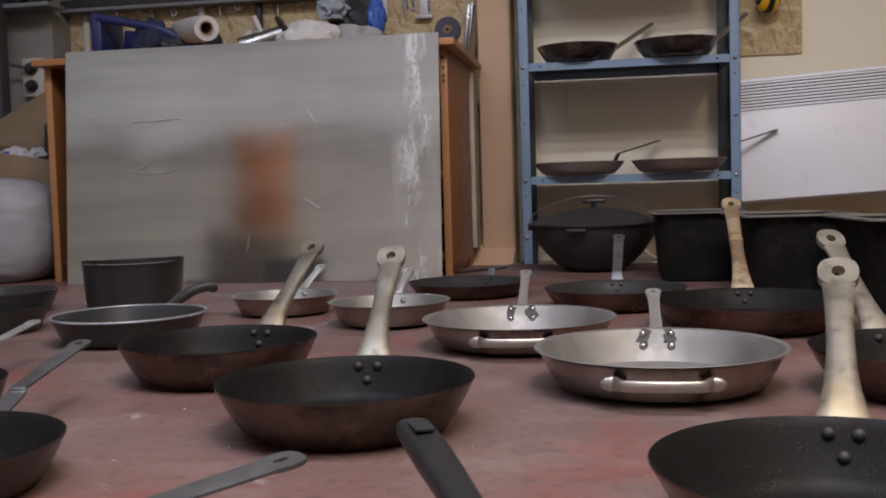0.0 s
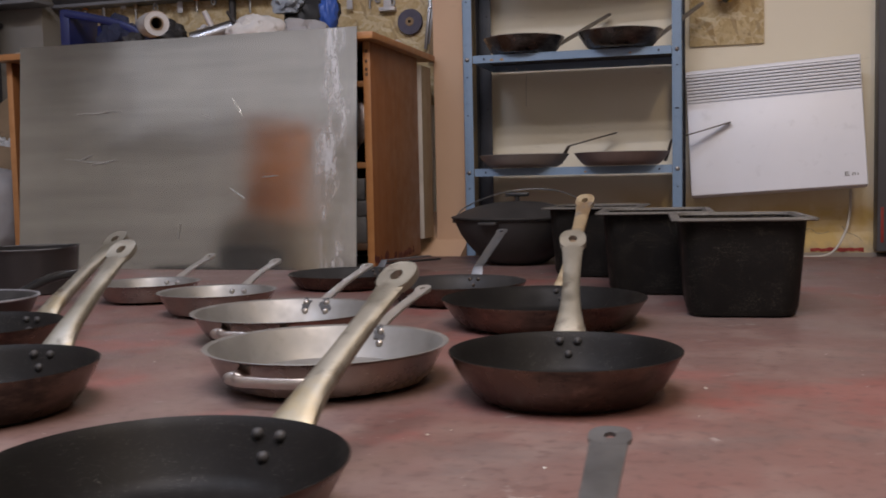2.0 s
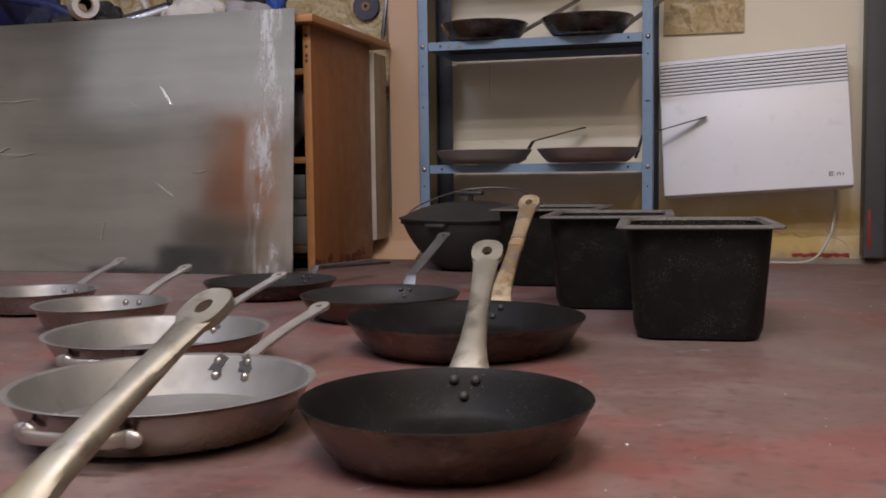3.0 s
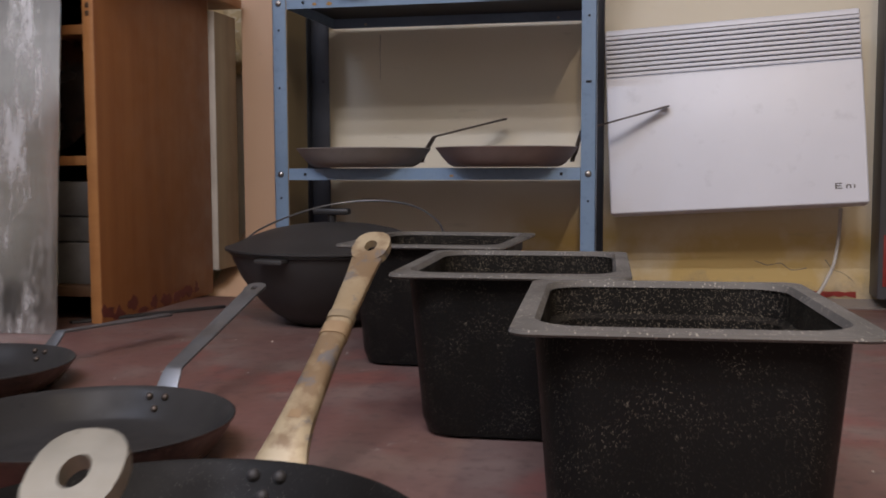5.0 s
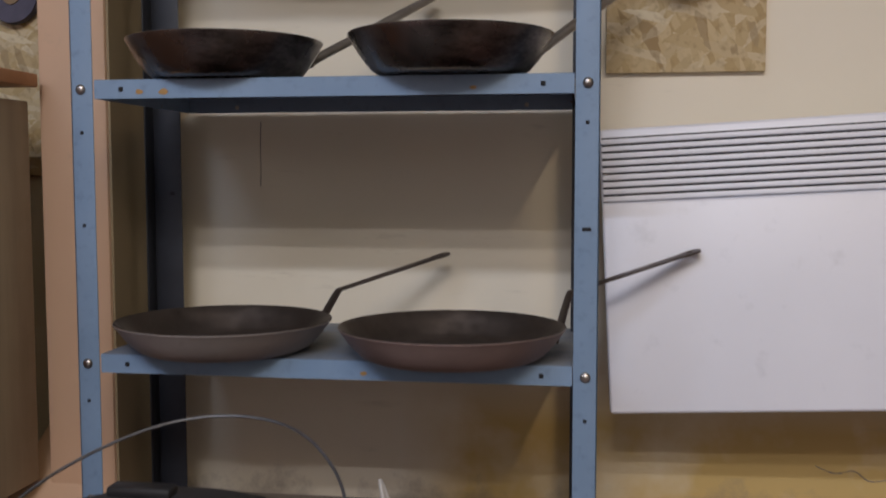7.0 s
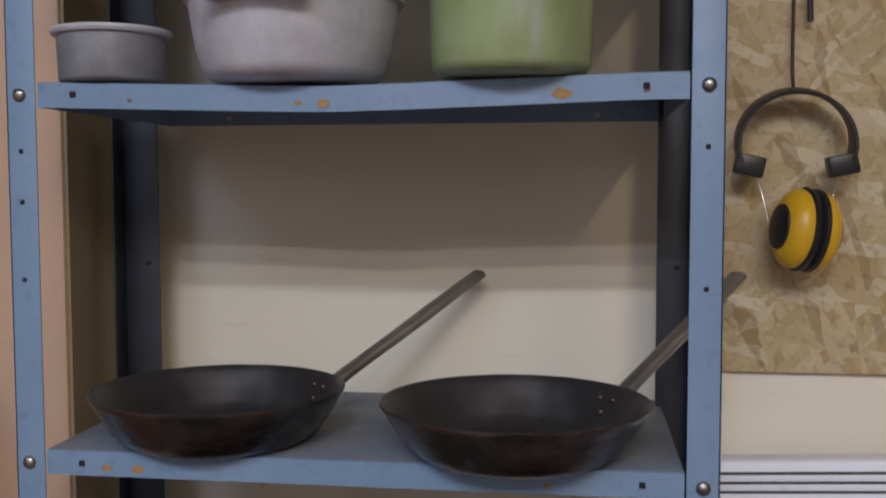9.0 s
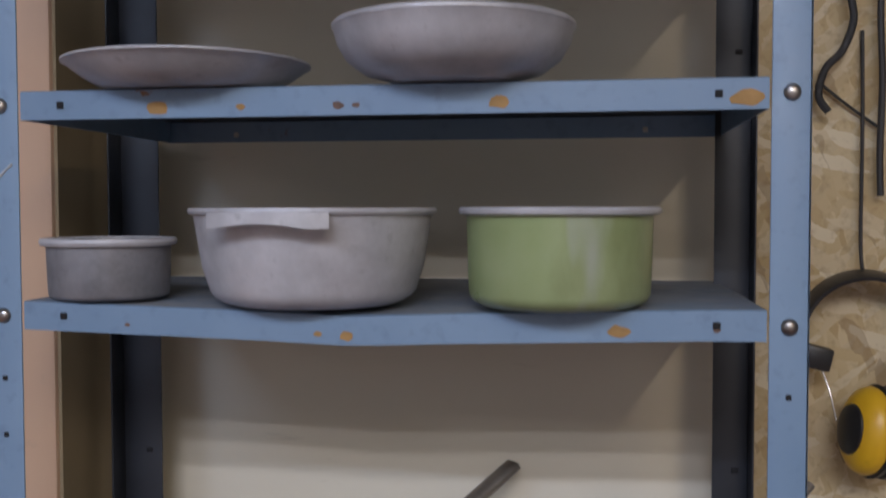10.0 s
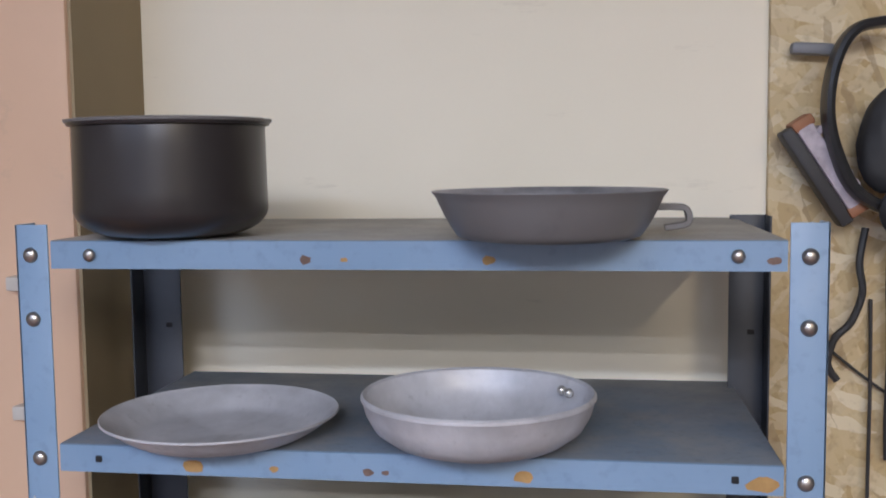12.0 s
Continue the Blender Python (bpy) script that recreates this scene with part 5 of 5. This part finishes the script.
solo("floor_strip", moved(box(-0.33, 0.0, -0.008, 0.008, 0.0005, 0.006, 0.001), Matrix.Translation((-0.06, -0.19, 0.0)) @ Matrix.Rotation(radians(54), 4, "Z")), M_DARK, "dark metal strip lying on the floor beside the cabinet", "metal strip")

SW = 1.180
sheet = bmesh.new()
nx, nz = 40, 24
grid = [[sheet.verts.new((-SW / 2 + SW * i / nx, 0.0010 * noise.noise(Vector((i * 0.13, j * 0.17, 3.1))), 0.726 * j / nz)) for i in range(nx + 1)] for j in range(nz + 1)]
for j in range(nz):
    for i in range(nx):
        sheet.faces.new((grid[j][i], grid[j][i + 1], grid[j + 1][i + 1], grid[j + 1][i]))
sheet.normal_update()
bmesh.ops.solidify(sheet, geom=sheet.faces[:], thickness=0.003)
sh = thing("metal_sheet", Matrix.Translation((-0.796, -0.578, 0.001)) @ Matrix.Rotation(radians(-4.6), 4, "X"), "scratched aluminium sheet leaning against the cabinet", "metal sheet")
part("plate", sheet, M_SHEET, sh)
for x, z, l, a in ((-0.33, 0.345, 0.17, -6), (-0.27, 0.34, 0.10, 8), (-0.29, 0.50, 0.16, 2), (0.20, 0.50, 0.06, -58), (0.10, 0.475, 0.05, -20), (0.20, 0.235, 0.06, -35), (0.31, 0.285, 0.05, 4), (0.0, 0.12, 0.05, 80), (-0.34, 0.355, 0.05, 20)):
    n = 6
    bm = bmesh.new()
    lo, hi = [], []
    for i in range(n + 1):
        f = i / n - 0.5
        w = 0.0007 * (1 - (2 * f) ** 2) + 0.0002
        px = x + l * f * math.cos(radians(a))
        pz = z + l * f * math.sin(radians(a)) + 0.012 * l * math.sin(i * 1.7)
        lo.append(bm.verts.new((px, -0.0065, pz - w)))
        hi.append(bm.verts.new((px, -0.0065, pz + w)))
    for i in range(n):
        bm.faces.new((lo[i], lo[i + 1], hi[i + 1], hi[i]))
    ext = bmesh.ops.extrude_face_region(bm, geom=bm.faces[:])
    for v in [g for g in ext["geom"] if isinstance(g, bmesh.types.BMVert)]:
        v.co.y += 0.004
    part("scratch", bm, M_SHEETMARK, sh, "pale scratch in the sheet")

# ---- clutter on the cabinet ----
TOPZ = 0.711
case = thing("blue_case", pose(-1.31, -0.06, TOPZ, 0, 0, 4), "dark blue open plastic crate", "crate")
part("side", box(-0.185, -0.145, -0.1, 0.1, 0, 0.20, 0.008), M_BLUEPL, case)
part("back", moved(box(-0.15, 0.19, 0.07, 0.09, 0, 0.15, 0.006), Matrix.Rotation(radians(6), 4, "Y")), M_BLUEPL, case)
part("handle_bar", sweep(smooth_path([(-0.16, -0.09, 0.185), (-0.02, -0.095, 0.155), (0.08, -0.095, 0.125), (0.19, -0.09, 0.06)], 4), (0.03, 0.03), (0, 1, 0), corner=0.6), M_BLUEPL, case)
part("floor_panel", box(-0.15, 0.2, -0.1, 0.09, 0, 0.02, 0.004), M_BLUEPL, case)
solo("dark_rag", lump((-1.20, -0.11, TOPZ + 0.052), (0.11, 0.07, 0.062), 3, 0.3), M_DARK, "dark crumpled rag in front of the crate", "rag")
solo("blue_cloth", lump((-1.27, -0.13, TOPZ + 0.075), (0.085, 0.05, 0.085), 41, 0.3), M_NAVY, "dark blue crumpled cloth in the crate", "cloth")
solo("dark_bag", lump((-1.16, 0.02, TOPZ + 0.085), (0.07, 0.06, 0.085), 8, 0.25), M_RUBBER, "black crumpled plastic bag", "bag")
roll = thing("film_roll", Matrix.Translation((-1.010, -0.30, TOPZ + 0.103)) @ Matrix.Rotation(radians(38), 4, "Z") @ Matrix.Rotation(radians(96), 4, "X"), "white roll of plastic film on a brown core", "roll")
part("film", lathe([(0.023, 0.0), (0.040, 0.0), (0.042, 0.004), (0.044, -0.12), (0.042, -0.30), (0.038, -0.305), (0.023, -0.305), (0.023, 0.0)], 40), M_RAG, roll)
part("core", lathe([(0.019, 0.004), (0.023, 0.004), (0.023, -0.30), (0.019, -0.30), (0.019, 0.004)], 32), M_CARD, roll)
solo("white_rag", lump((-0.90, -0.13, TOPZ + 0.05), (0.06, 0.05, 0.06), 12, 0.35), M_RAG, "small crumpled pale rag", "rag")
grinder = thing("angle_grinder", pose(-0.845, -0.16, TOPZ + 0.075, 0, -14, 20), "grey metal power tool lying on the cabinet", "power tool")
part("housing", cylinder((-0.10, 0, 0), (0.05, 0, 0.012), 0.032, n=20, r2=0.026), M_TOOL, grinder)
part("head", ball((-0.115, 0, -0.012), 0.03, squash=(1, 0.9, 0.9)), M_ALULIGHT, grinder)
part("guard", moved(lathe([(0, 0), (0.048, 0), (0.052, 0.006), (0.05, 0.012), (0, 0.012)], 30), Matrix.Translation((0.055, 0, 0.02)) @ Matrix.Rotation(radians(70), 4, "Y")), M_DARK, grinder)
part("side_handle", cylinder((-0.02, -0.02, 0.03), (-0.03, -0.03, 0.085), 0.010), M_ALULIGHT, grinder)
solo("dark_tin", moved(lathe([(0, 0), (0.06, 0), (0.06, 0.12), (0.055, 0.12), (0.055, 0.004), (0, 0.004)], 32), pose(-0.70, 0.06, TOPZ)), M_DARK, "dark round tin on the cabinet", "tin")
solo("white_rag", lump((-0.70, -0.17, TOPZ + 0.06), (0.105, 0.07, 0.075), 5, 0.22), M_RAG, "large white crumpled cloth on the cabinet", "rag")
solo("white_rag", lump((-0.57, -0.12, TOPZ + 0.052), (0.11, 0.06, 0.06), 9, 0.32), M_SACK, "grey-white plastic bag on the cabinet", "rag")
solo("dark_bag", lump((-0.60, 0.08, TOPZ + 0.16), (0.10, 0.07, 0.12), 6, 0.28), M_RUBBER, "dark crumpled plastic bag", "bag")
solo("bag_pile", lump((-0.585, 0.06, TOPZ + 0.06), (0.13, 0.08, 0.07), 16, 0.28), M_DARK, "dark pile of bags on the cabinet", "bag")
solo("grey_bag", lump((-0.665, 0.02, TOPZ + 0.20), (0.055, 0.05, 0.05), 21, 0.3), M_BUCKET, "pale crumpled plastic bag on the pile", "bag")
solo("blue_bag", lump((-0.515, 0.03, TOPZ + 0.155), (0.035, 0.035, 0.075), 7, 0.2), M_BRIGHTBLUE, "bright blue plastic bag", "bag")
tape = solo("tape_roll", moved(lathe([(0.022, 0), (0.036, 0), (0.036, 0.03), (0.022, 0.03), (0.022, 0)], 32), pose(-0.415, -0.05, TOPZ + 0.036, 78, 0, 15)), M_DARK, "dark roll of tape standing on the cabinet", "tape roll")
solo("yellow_tape", moved(lathe([(0.02, 0), (0.034, 0), (0.034, 0.025), (0.02, 0.025), (0.02, 0)], 32), pose(-0.375, 0.02, TOPZ + 0.034, 80, 0, -10)), M_YELLOW, "yellow roll of tape on the cabinet", "tape roll")
disc = thing("grinding_disc", pose(-0.31, 0.352, 0.868, 90, 0, 0), "purple-grey grinding disc hanging on the board", "grinding disc")
part("disc", lathe([(0.017, -0.008), (0.048, -0.008), (0.050, 0.0), (0.048, 0.010), (0.017, 0.010), (0.017, -0.008)], 40), M_DISC, disc)
part("hub", lathe([(0.006, -0.006), (0.0165, -0.006), (0.0165, 0.012), (0.006, 0.012), (0.006, -0.006)], 24), M_CARD, disc)
solo("white_cloth", lump((-0.335, 0.13, TOPZ + 0.03), (0.07, 0.05, 0.036), 15, 0.3), M_RAG, "white crumpled wrapper on the cabinet", "rag")
solo("batten", moved(box(-0.012, 0.012, -0.008, 0.008, 0.0, 0.42, 0.002), Matrix.Translation((-0.225, 0.335, 0.715)) @ Matrix.Rotation(radians(9), 4, "Y")), M_BATTEN, "wooden batten leaning against the board", "batten", "battens")
solo("pliers", moved(joined(box(-0.006, 0.006, -0.004, 0.004, 0, 0.20, 0.002), box(0.008, 0.018, -0.004, 0.004, 0.02, 0.21, 0.002)), Matrix.Translation((-0.25, 0.345, 0.76)) @ Matrix.Rotation(radians(7), 4, "Y")), M_TOOL, "pair of long steel pliers hanging on the board", "pliers")

# tool rail and hanging tools
rail = thing("tool_rail", pose(0, 0, 0), "dark steel rail with hooks across the tool wall", "tool rail")
part("bar", box(-2.02, -0.80, 0.295, 0.345, 1.022, 1.058, 0.004), M_DARK, rail)
part("ledge", box(-2.25, -0.75, 0.28, 0.362, 1.008, 1.021, 0.002), M_GREYPAINT, rail)
rng = random.Random(3)
for i in range(16):
    x = -1.72 + i * 0.083 + rng.uniform(-0.02, 0.02)
    l = rng.uniform(0.05, 0.13)
    kind = i % 3
    ob = thing("hanging_tool", pose(x, 0.335, 1.05 - l), "steel hand tool hanging from the rail", "hand tool", "hanging hand tools")
    if kind == 0:
        part("shaft", cylinder((0, 0, 0), (0, 0, l + 0.06), 0.0045, n=10), M_TOOL, ob)
        part("grip", cylinder((0, 0, l * 0.5), (0, 0, l + 0.1), 0.011, n=12), M_BATTEN if i % 2 else M_ORANGE, ob)
    elif kind == 1:
        bm = box(-0.007, 0.007, -0.003, 0.003, 0.012, l + 0.07, 0.002)
        eyelet((0, 0, 0.008), (0, 0, 1), (1, 0, 0), 0.026, 0.024, 0.006, 0.012, bm)
        part("spanner", bm, M_TOOL, ob)
    else:
        part("blade", box(-0.012, 0.012, -0.002, 0.002, 0.0, l + 0.05, 0.0015), M_ALULIGHT, ob)
        part("grip", box(-0.010, 0.010, -0.007, 0.007, l, l + 0.1, 0.003), M_DARK, ob)
for x, z, l in ((-0.62, 0.99, 0.10), (-0.47, 0.965, 0.12), (-0.44, 0.955, 0.13), (-0.405, 0.98, 0.10), (-0.38, 0.94, 0.16)):
    bm = box(-0.006, 0.006, -0.003, 0.003, 0.010, l + 0.06, 0.002)
    eyelet((0, 0, 0.006), (0, 0, 1), (1, 0, 0), 0.024, 0.022, 0.006, 0.011, bm)
    solo("spanner", bm, M_TOOL, "steel spanner hanging on the strand board", "spanner", "hanging spanners", m=pose(x, 0.352, z))
bm = box(-0.016, 0.016, -0.012, 0.0, 0.0, 0.12, 0.002)
box(-0.03, 0.034, -0.03, 0.0, -0.012, 0.003, 0.002, bm)
solo("angle_bracket", bm, M_ALULIGHT, "pale metal angle bracket hanging on the board", "bracket", m=pose(-0.40, 0.36, 0.925))
solo("dark_tool", cylinder((-1.05, 0.335, 0.90), (-1.05, 0.335, 1.02), 0.014), M_DARK, "dark handled tool hanging below the rail", "hand tool")
solo("conduit", box(-1.795, -1.772, 0.345, 0.362, 0.70, 1.008, 0.003), M_CABLE, "white cable conduit down the wall", "conduit")

part("ledge", box(-2.16, -1.80, 0.10, 0.224, 1.003, 1.019, 0.002), M_GREYPAINT, rail)
for x, w, h_, seed in ((-2.09, 0.05, 0.045, 51), (-1.98, 0.06, 0.06, 52), (-1.87, 0.045, 0.05, 53)):
    solo("oily_tool_bundle", lump((x, 0.16, 1.019 + h_ * 0.8), (w, 0.045, h_), seed, 0.3), M_DARK, "dark oily bundle of tools on the ledge", "tool bundle", "bundles on the ledge")
for x, l in ((-1.70, 0.22), (-1.45, 0.30), (-1.15, 0.26)):
    solo("steel_bar", cylinder((x - l / 2, 0.31, 1.067), (x + l / 2, 0.31, 1.067), 0.009, n=10), M_RACK, "dark steel bar lying on the tool rail", "steel bar", "bars on the rail")

# ---- the corner by the sacks ----
sock = thing("wall_socket", pose(-1.93, 0.20, 0.748), "white double wall socket with two black plugs", "socket")
part("plate", box(-0.045, 0.045, -0.012, 0.03, -0.075, 0.075, 0.006), M_CABLE, sock)
for z in (0.032, -0.034):
    part("plug", moved(lathe([(0, 0), (0.024, 0), (0.024, 0.012), (0.014, 0.03), (0, 0.032)], 24), Matrix.Translation((-0.004, -0.012, z)) @ Matrix.Rotation(radians(90), 4, "X")), M_BLACK, sock)
# greyed so the dimness of the far corner is in the wall's colour
solo("wall_stub", box(-2.22, -1.86, 0.225, WALL_Y + 0.01, -0.02, 2.9), M_DIMWALL, "projecting wall beside the tool board, dimmed in its colour", "wall", kind="structure")
cable([(-1.905, 0.185, 0.778), (-2.0, 0.13, 0.80), (-2.07, 0.10, 0.88), (-2.11, 0.10, 1.0), (-2.13, 0.10, 1.2)], 0.006, M_BLACK, "black mains cable from the socket")
cable([(-2.05, 0.11, 1.05), (-2.02, 0.11, 0.85), (-2.0, 0.10, 0.70), (-2.06, 0.10, 0.58), (-2.14, 0.09, 0.52)], 0.006, M_GREYPAINT, "grey cable hanging by the rack")
crack = thing("steel_rack", pose(0, 0, 0), "dark grey steel storage rack in the corner", "rack")
part("post", box(-2.045, -1.985, 0.06, 0.12, 0.0, 2.0, 0.004), M_RACK, crack)
part("beam", box(-3.1, -2.046, 0.06, 0.12, 0.86, 0.95, 0.004), M_RACK, crack)
part("beam", box(-3.1, -2.046, 0.06, 0.12, 1.12, 1.20, 0.004), M_RACK, crack)
part("shelf_plate", box(-3.1, -2.05, 0.121, 0.222, 0.93, 0.95, 0.002), M_DARK, crack)
part("back_plate", box(-3.1, -2.22, 0.355, 0.376, 0.0, 2.0, 0.002), M_DARK, crack)
solo("dark_boxes", box(-2.75, -2.22, 0.10, 0.30, 0.95, 1.09, 0.01), M_DARK, "dark metal box on the steel rack", "box")
lamp = thing("inspection_lamp", pose(-2.02, 0.02, 0.80), "white handled tube lamp hanging on a cord", "lamp")
part("tube", cylinder((0, 0, 0), (0, 0, 0.11), 0.011), M_CABLE, lamp)
part("cord", sweep(smooth_path([(0, 0, 0.11), (-0.005, 0, 0.2), (-0.05, 0.01, 0.32), (-0.06, 0.02, 0.5)], 4), (0.007, 0.007), (0, 1, 0), corner=1.0, n=8), M_CABLE, lamp)
cable([(-2.30, -0.02, 1.3), (-2.31, -0.02, 1.1), (-2.28, -0.02, 0.95), (-2.24, -0.03, 0.85), (-2.27, -0.02, 0.75), (-2.26, -0.02, 0.66)], 0.007, M_CABLE, "white cord hanging from the rack")

bucket = thing("bucket", pose(-2.155, -0.06, 0.44), "grey-blue plastic bucket on the sacks", "bucket")
part("body", lathe([(0, 0), (0.065, 0), (0.068, 0.004), (0.09, 0.20), (0.097, 0.203), (0.097, 0.215), (0.09, 0.216), (0.087, 0.205), (0.066, 0.01), (0, 0.006)], 40), M_BUCKET, bucket)
part("band", lathe([(0.0805, 0.125), (0.086, 0.127), (0.087, 0.132), (0.0825, 0.135)], 40), M_BUCKET, bucket)
for s in (-1, 1):
    part("ear", ball((s * 0.097, 0, 0.195), 0.012), M_BUCKET, bucket)


def sack(centre, size, seed, label, turn=0.0):
    """A filled woven sack with a gathered, creased face."""
    bm = bmesh.new()
    bmesh.ops.create_cube(bm, size=2)
    bmesh.ops.subdivide_edges(bm, edges=bm.edges[:], cuts=44, use_grid_fill=True)
    for v in bm.verts:
        p = v.co.copy()
        q = Vector([math.copysign(abs(t) ** 1.0, t) for t in p])
        ln = (abs(q.x) ** 3.2 + abs(q.y) ** 3.2 + abs(q.z) ** 3.2) ** 0.3125
        q = q / ln
        crease = 0.028 * math.sin(q.z * 15 + 2.2 * noise.noise(q * 1.7 + Vector((seed, 0, 0)))) * (0.4 + 0.6 * abs(noise.noise(q * 2 + Vector((0, seed, 0)))))
        n = 0.05 * noise.noise(q * 1.6 + Vector((seed * 3, 1, 0))) + 0.015 * noise.noise(q * 5 + Vector((seed, 2, 0)))
        pull = min(max((0.85 - q.x) / 1.3, 0), 1) ** 1.2
        fold = 0.055 * pull * (abs(math.sin(q.z * 11 + q.x * 2 + 3.0 * noise.noise(q * 2.1 + Vector((seed, 5, 0))))) - 0.6)
        fine = 0.016 * pull * math.sin(q.z * 38 + q.x * 6 + 5.0 * noise.noise(q * 1.9 + Vector((seed, 9, 0))))
        q = q * (1 + 0.6 * n + crease * 0.25 + 0.5 * fold + fine)
        q.z = max(q.z, -0.9)
        v.co = Vector((q.x * size[0], q.y * size[1], (q.z + 0.9) / 1.9 * size[2]))
    return solo("sack", bm, M_SACK, label, "sack", "white sacks", m=pose(centre[0], centre[1], centre[2], 0, 0, turn))


sack((-1.80, -0.36, 0.0), (0.255, 0.20, 0.345), 1.0, "full white woven sack lying on the floor", 6)
sack((-2.24, -0.22, 0.0), (0.20, 0.20, 0.34), 2.3, "full white woven sack standing behind another", -8)
sack((-2.20, -0.10, 0.27), (0.20, 0.16, 0.20), 3.1, "sagging white sack on top of another", 10)
sack((-2.12, -0.60, 0.0), (0.12, 0.16, 0.31), 4.4, "white sack with a folded mouth", 20)
solo("cardboard_flap", moved(box(-0.26, 0.26, -0.004, 0.004, -0.17, 0.19, 0.002), Matrix.Translation((-1.82, -0.05, 0.47)) @ Matrix.Rotation(radians(-27), 4, "Y") @ Matrix.Rotation(radians(-28), 4, "X")), M_CARD, "large brown cardboard flap leaning on the wall", "cardboard")
bx = thing("cardboard_box", Matrix.Translation((-1.72, -0.14, 0.32)) @ Matrix.Rotation(radians(9), 4, "Y"), "open brown cardboard box on the sack", "box")
part("front", box(-0.20, 0.2, -0.10, -0.094, 0, 0.10, 0.002), M_CARD, bx)
part("back", box(-0.20, 0.2, 0.094, 0.10, 0, 0.14, 0.002), M_CARD, bx)
part("side", box(-0.206, -0.2, -0.10, 0.10, 0, 0.12, 0.002), M_CARD, bx)
part("side", box(0.2, 0.206, -0.10, 0.10, 0, 0.12, 0.002), M_CARD, bx)
part("bottom", box(-0.20, 0.2, -0.10, 0.10, 0, 0.005, 0.001), M_CARD, bx)
solo("paper_wrapper", lump((-1.80, -0.16, 0.42), (0.055, 0.04, 0.04), 2, 0.35), M_RAG, "crumpled white and blue paper wrapper", "paper")
solo("paper_wrapper", lump((-1.815, -0.195, 0.425), (0.018, 0.012, 0.018), 22, 0.3), M_BRIGHTBLUE, "blue printed corner of a wrapper", "paper")
solo("paper_wrapper", lump((-1.715, -0.15, 0.415), (0.05, 0.035, 0.035), 13, 0.35), M_RAG, "crumpled white paper lying in the box", "paper")
solo("black_glove", joined(lump((-1.66, -0.15, 0.47), (0.03, 0.025, 0.085), 31, 0.25), lump((-1.675, -0.17, 0.40), (0.06, 0.03, 0.025), 33, 0.25)), M_RUBBER, "black rubber glove hanging out of the box", "glove")

# an orange crate across the room, mirrored in the sheet
stand = solo("wooden_stand", box(-1.88, -1.42, -3.30, -2.84, 0.0, 0.44, 0.006), M_BOARD, "weathered wooden box standing on the floor", "box")
crate = thing("orange_crate", pose(-1.65, -3.07, 0.442, 0, 0, -21), "tall orange plastic crate on a wooden box", "crate")
for x0, x1, y0, y1 in ((-0.155, 0.155, -0.17, -0.155), (-0.155, 0.155, 0.155, 0.17), (-0.155, -0.14, -0.155, 0.155), (0.14, 0.155, -0.155, 0.155)):
    part("side", box(x0, x1, y0, y1, 0.0, 0.54, 0.004), M_ORANGE, crate)
part("bottom", box(-0.14, 0.14, -0.155, 0.155, 0.0, 0.02, 0.002), M_ORANGE, crate)
part("rim", box(-0.165, 0.165, 0.17, 0.182, 0.50, 0.54, 0.004), M_ORANGE, crate)

# crumbs of dried plaster and grit on the floor
rng = random.Random(21)
bm = bmesh.new()
for i in range(260):
    x, y = rng.uniform(-1.3, 1.6), rng.uniform(-3.0, 0.2)
    s = rng.uniform(0.0006, 0.0018)
    g = bmesh.new()
    bmesh.ops.create_icosphere(g, subdivisions=1, radius=s)
    for v in g.verts:
        v.co = Vector((v.co.x * rng.uniform(0.7, 1.6), v.co.y * rng.uniform(0.7, 1.6), v.co.z * 0.6 + s * 0.4)) + Vector((x, y, 0))
    joined(bm, g)
solo("grit", bm, M_CABLE, "pale grit and crumbs scattered on the floor", "grit", kind="stuff")

# surround added round the unseen rear fill light
surround = thing("rear_light_surround", pose(-1.9, -6.12, 2.22), "unseen white surround added round the rear fill light", "window", kind="structure")
for x0, x1, z0, z1 in ((-2.98, 2.98, 0.51, 0.58), (-2.98, 2.98, -0.58, -0.51), (-2.98, -2.91, -0.51, 0.51), (2.91, 2.98, -0.51, 0.51)):
    part("surround_bar", box(x0, x1, -0.02, 0.05, z0, z1, 0.005), M_WHITE, surround)
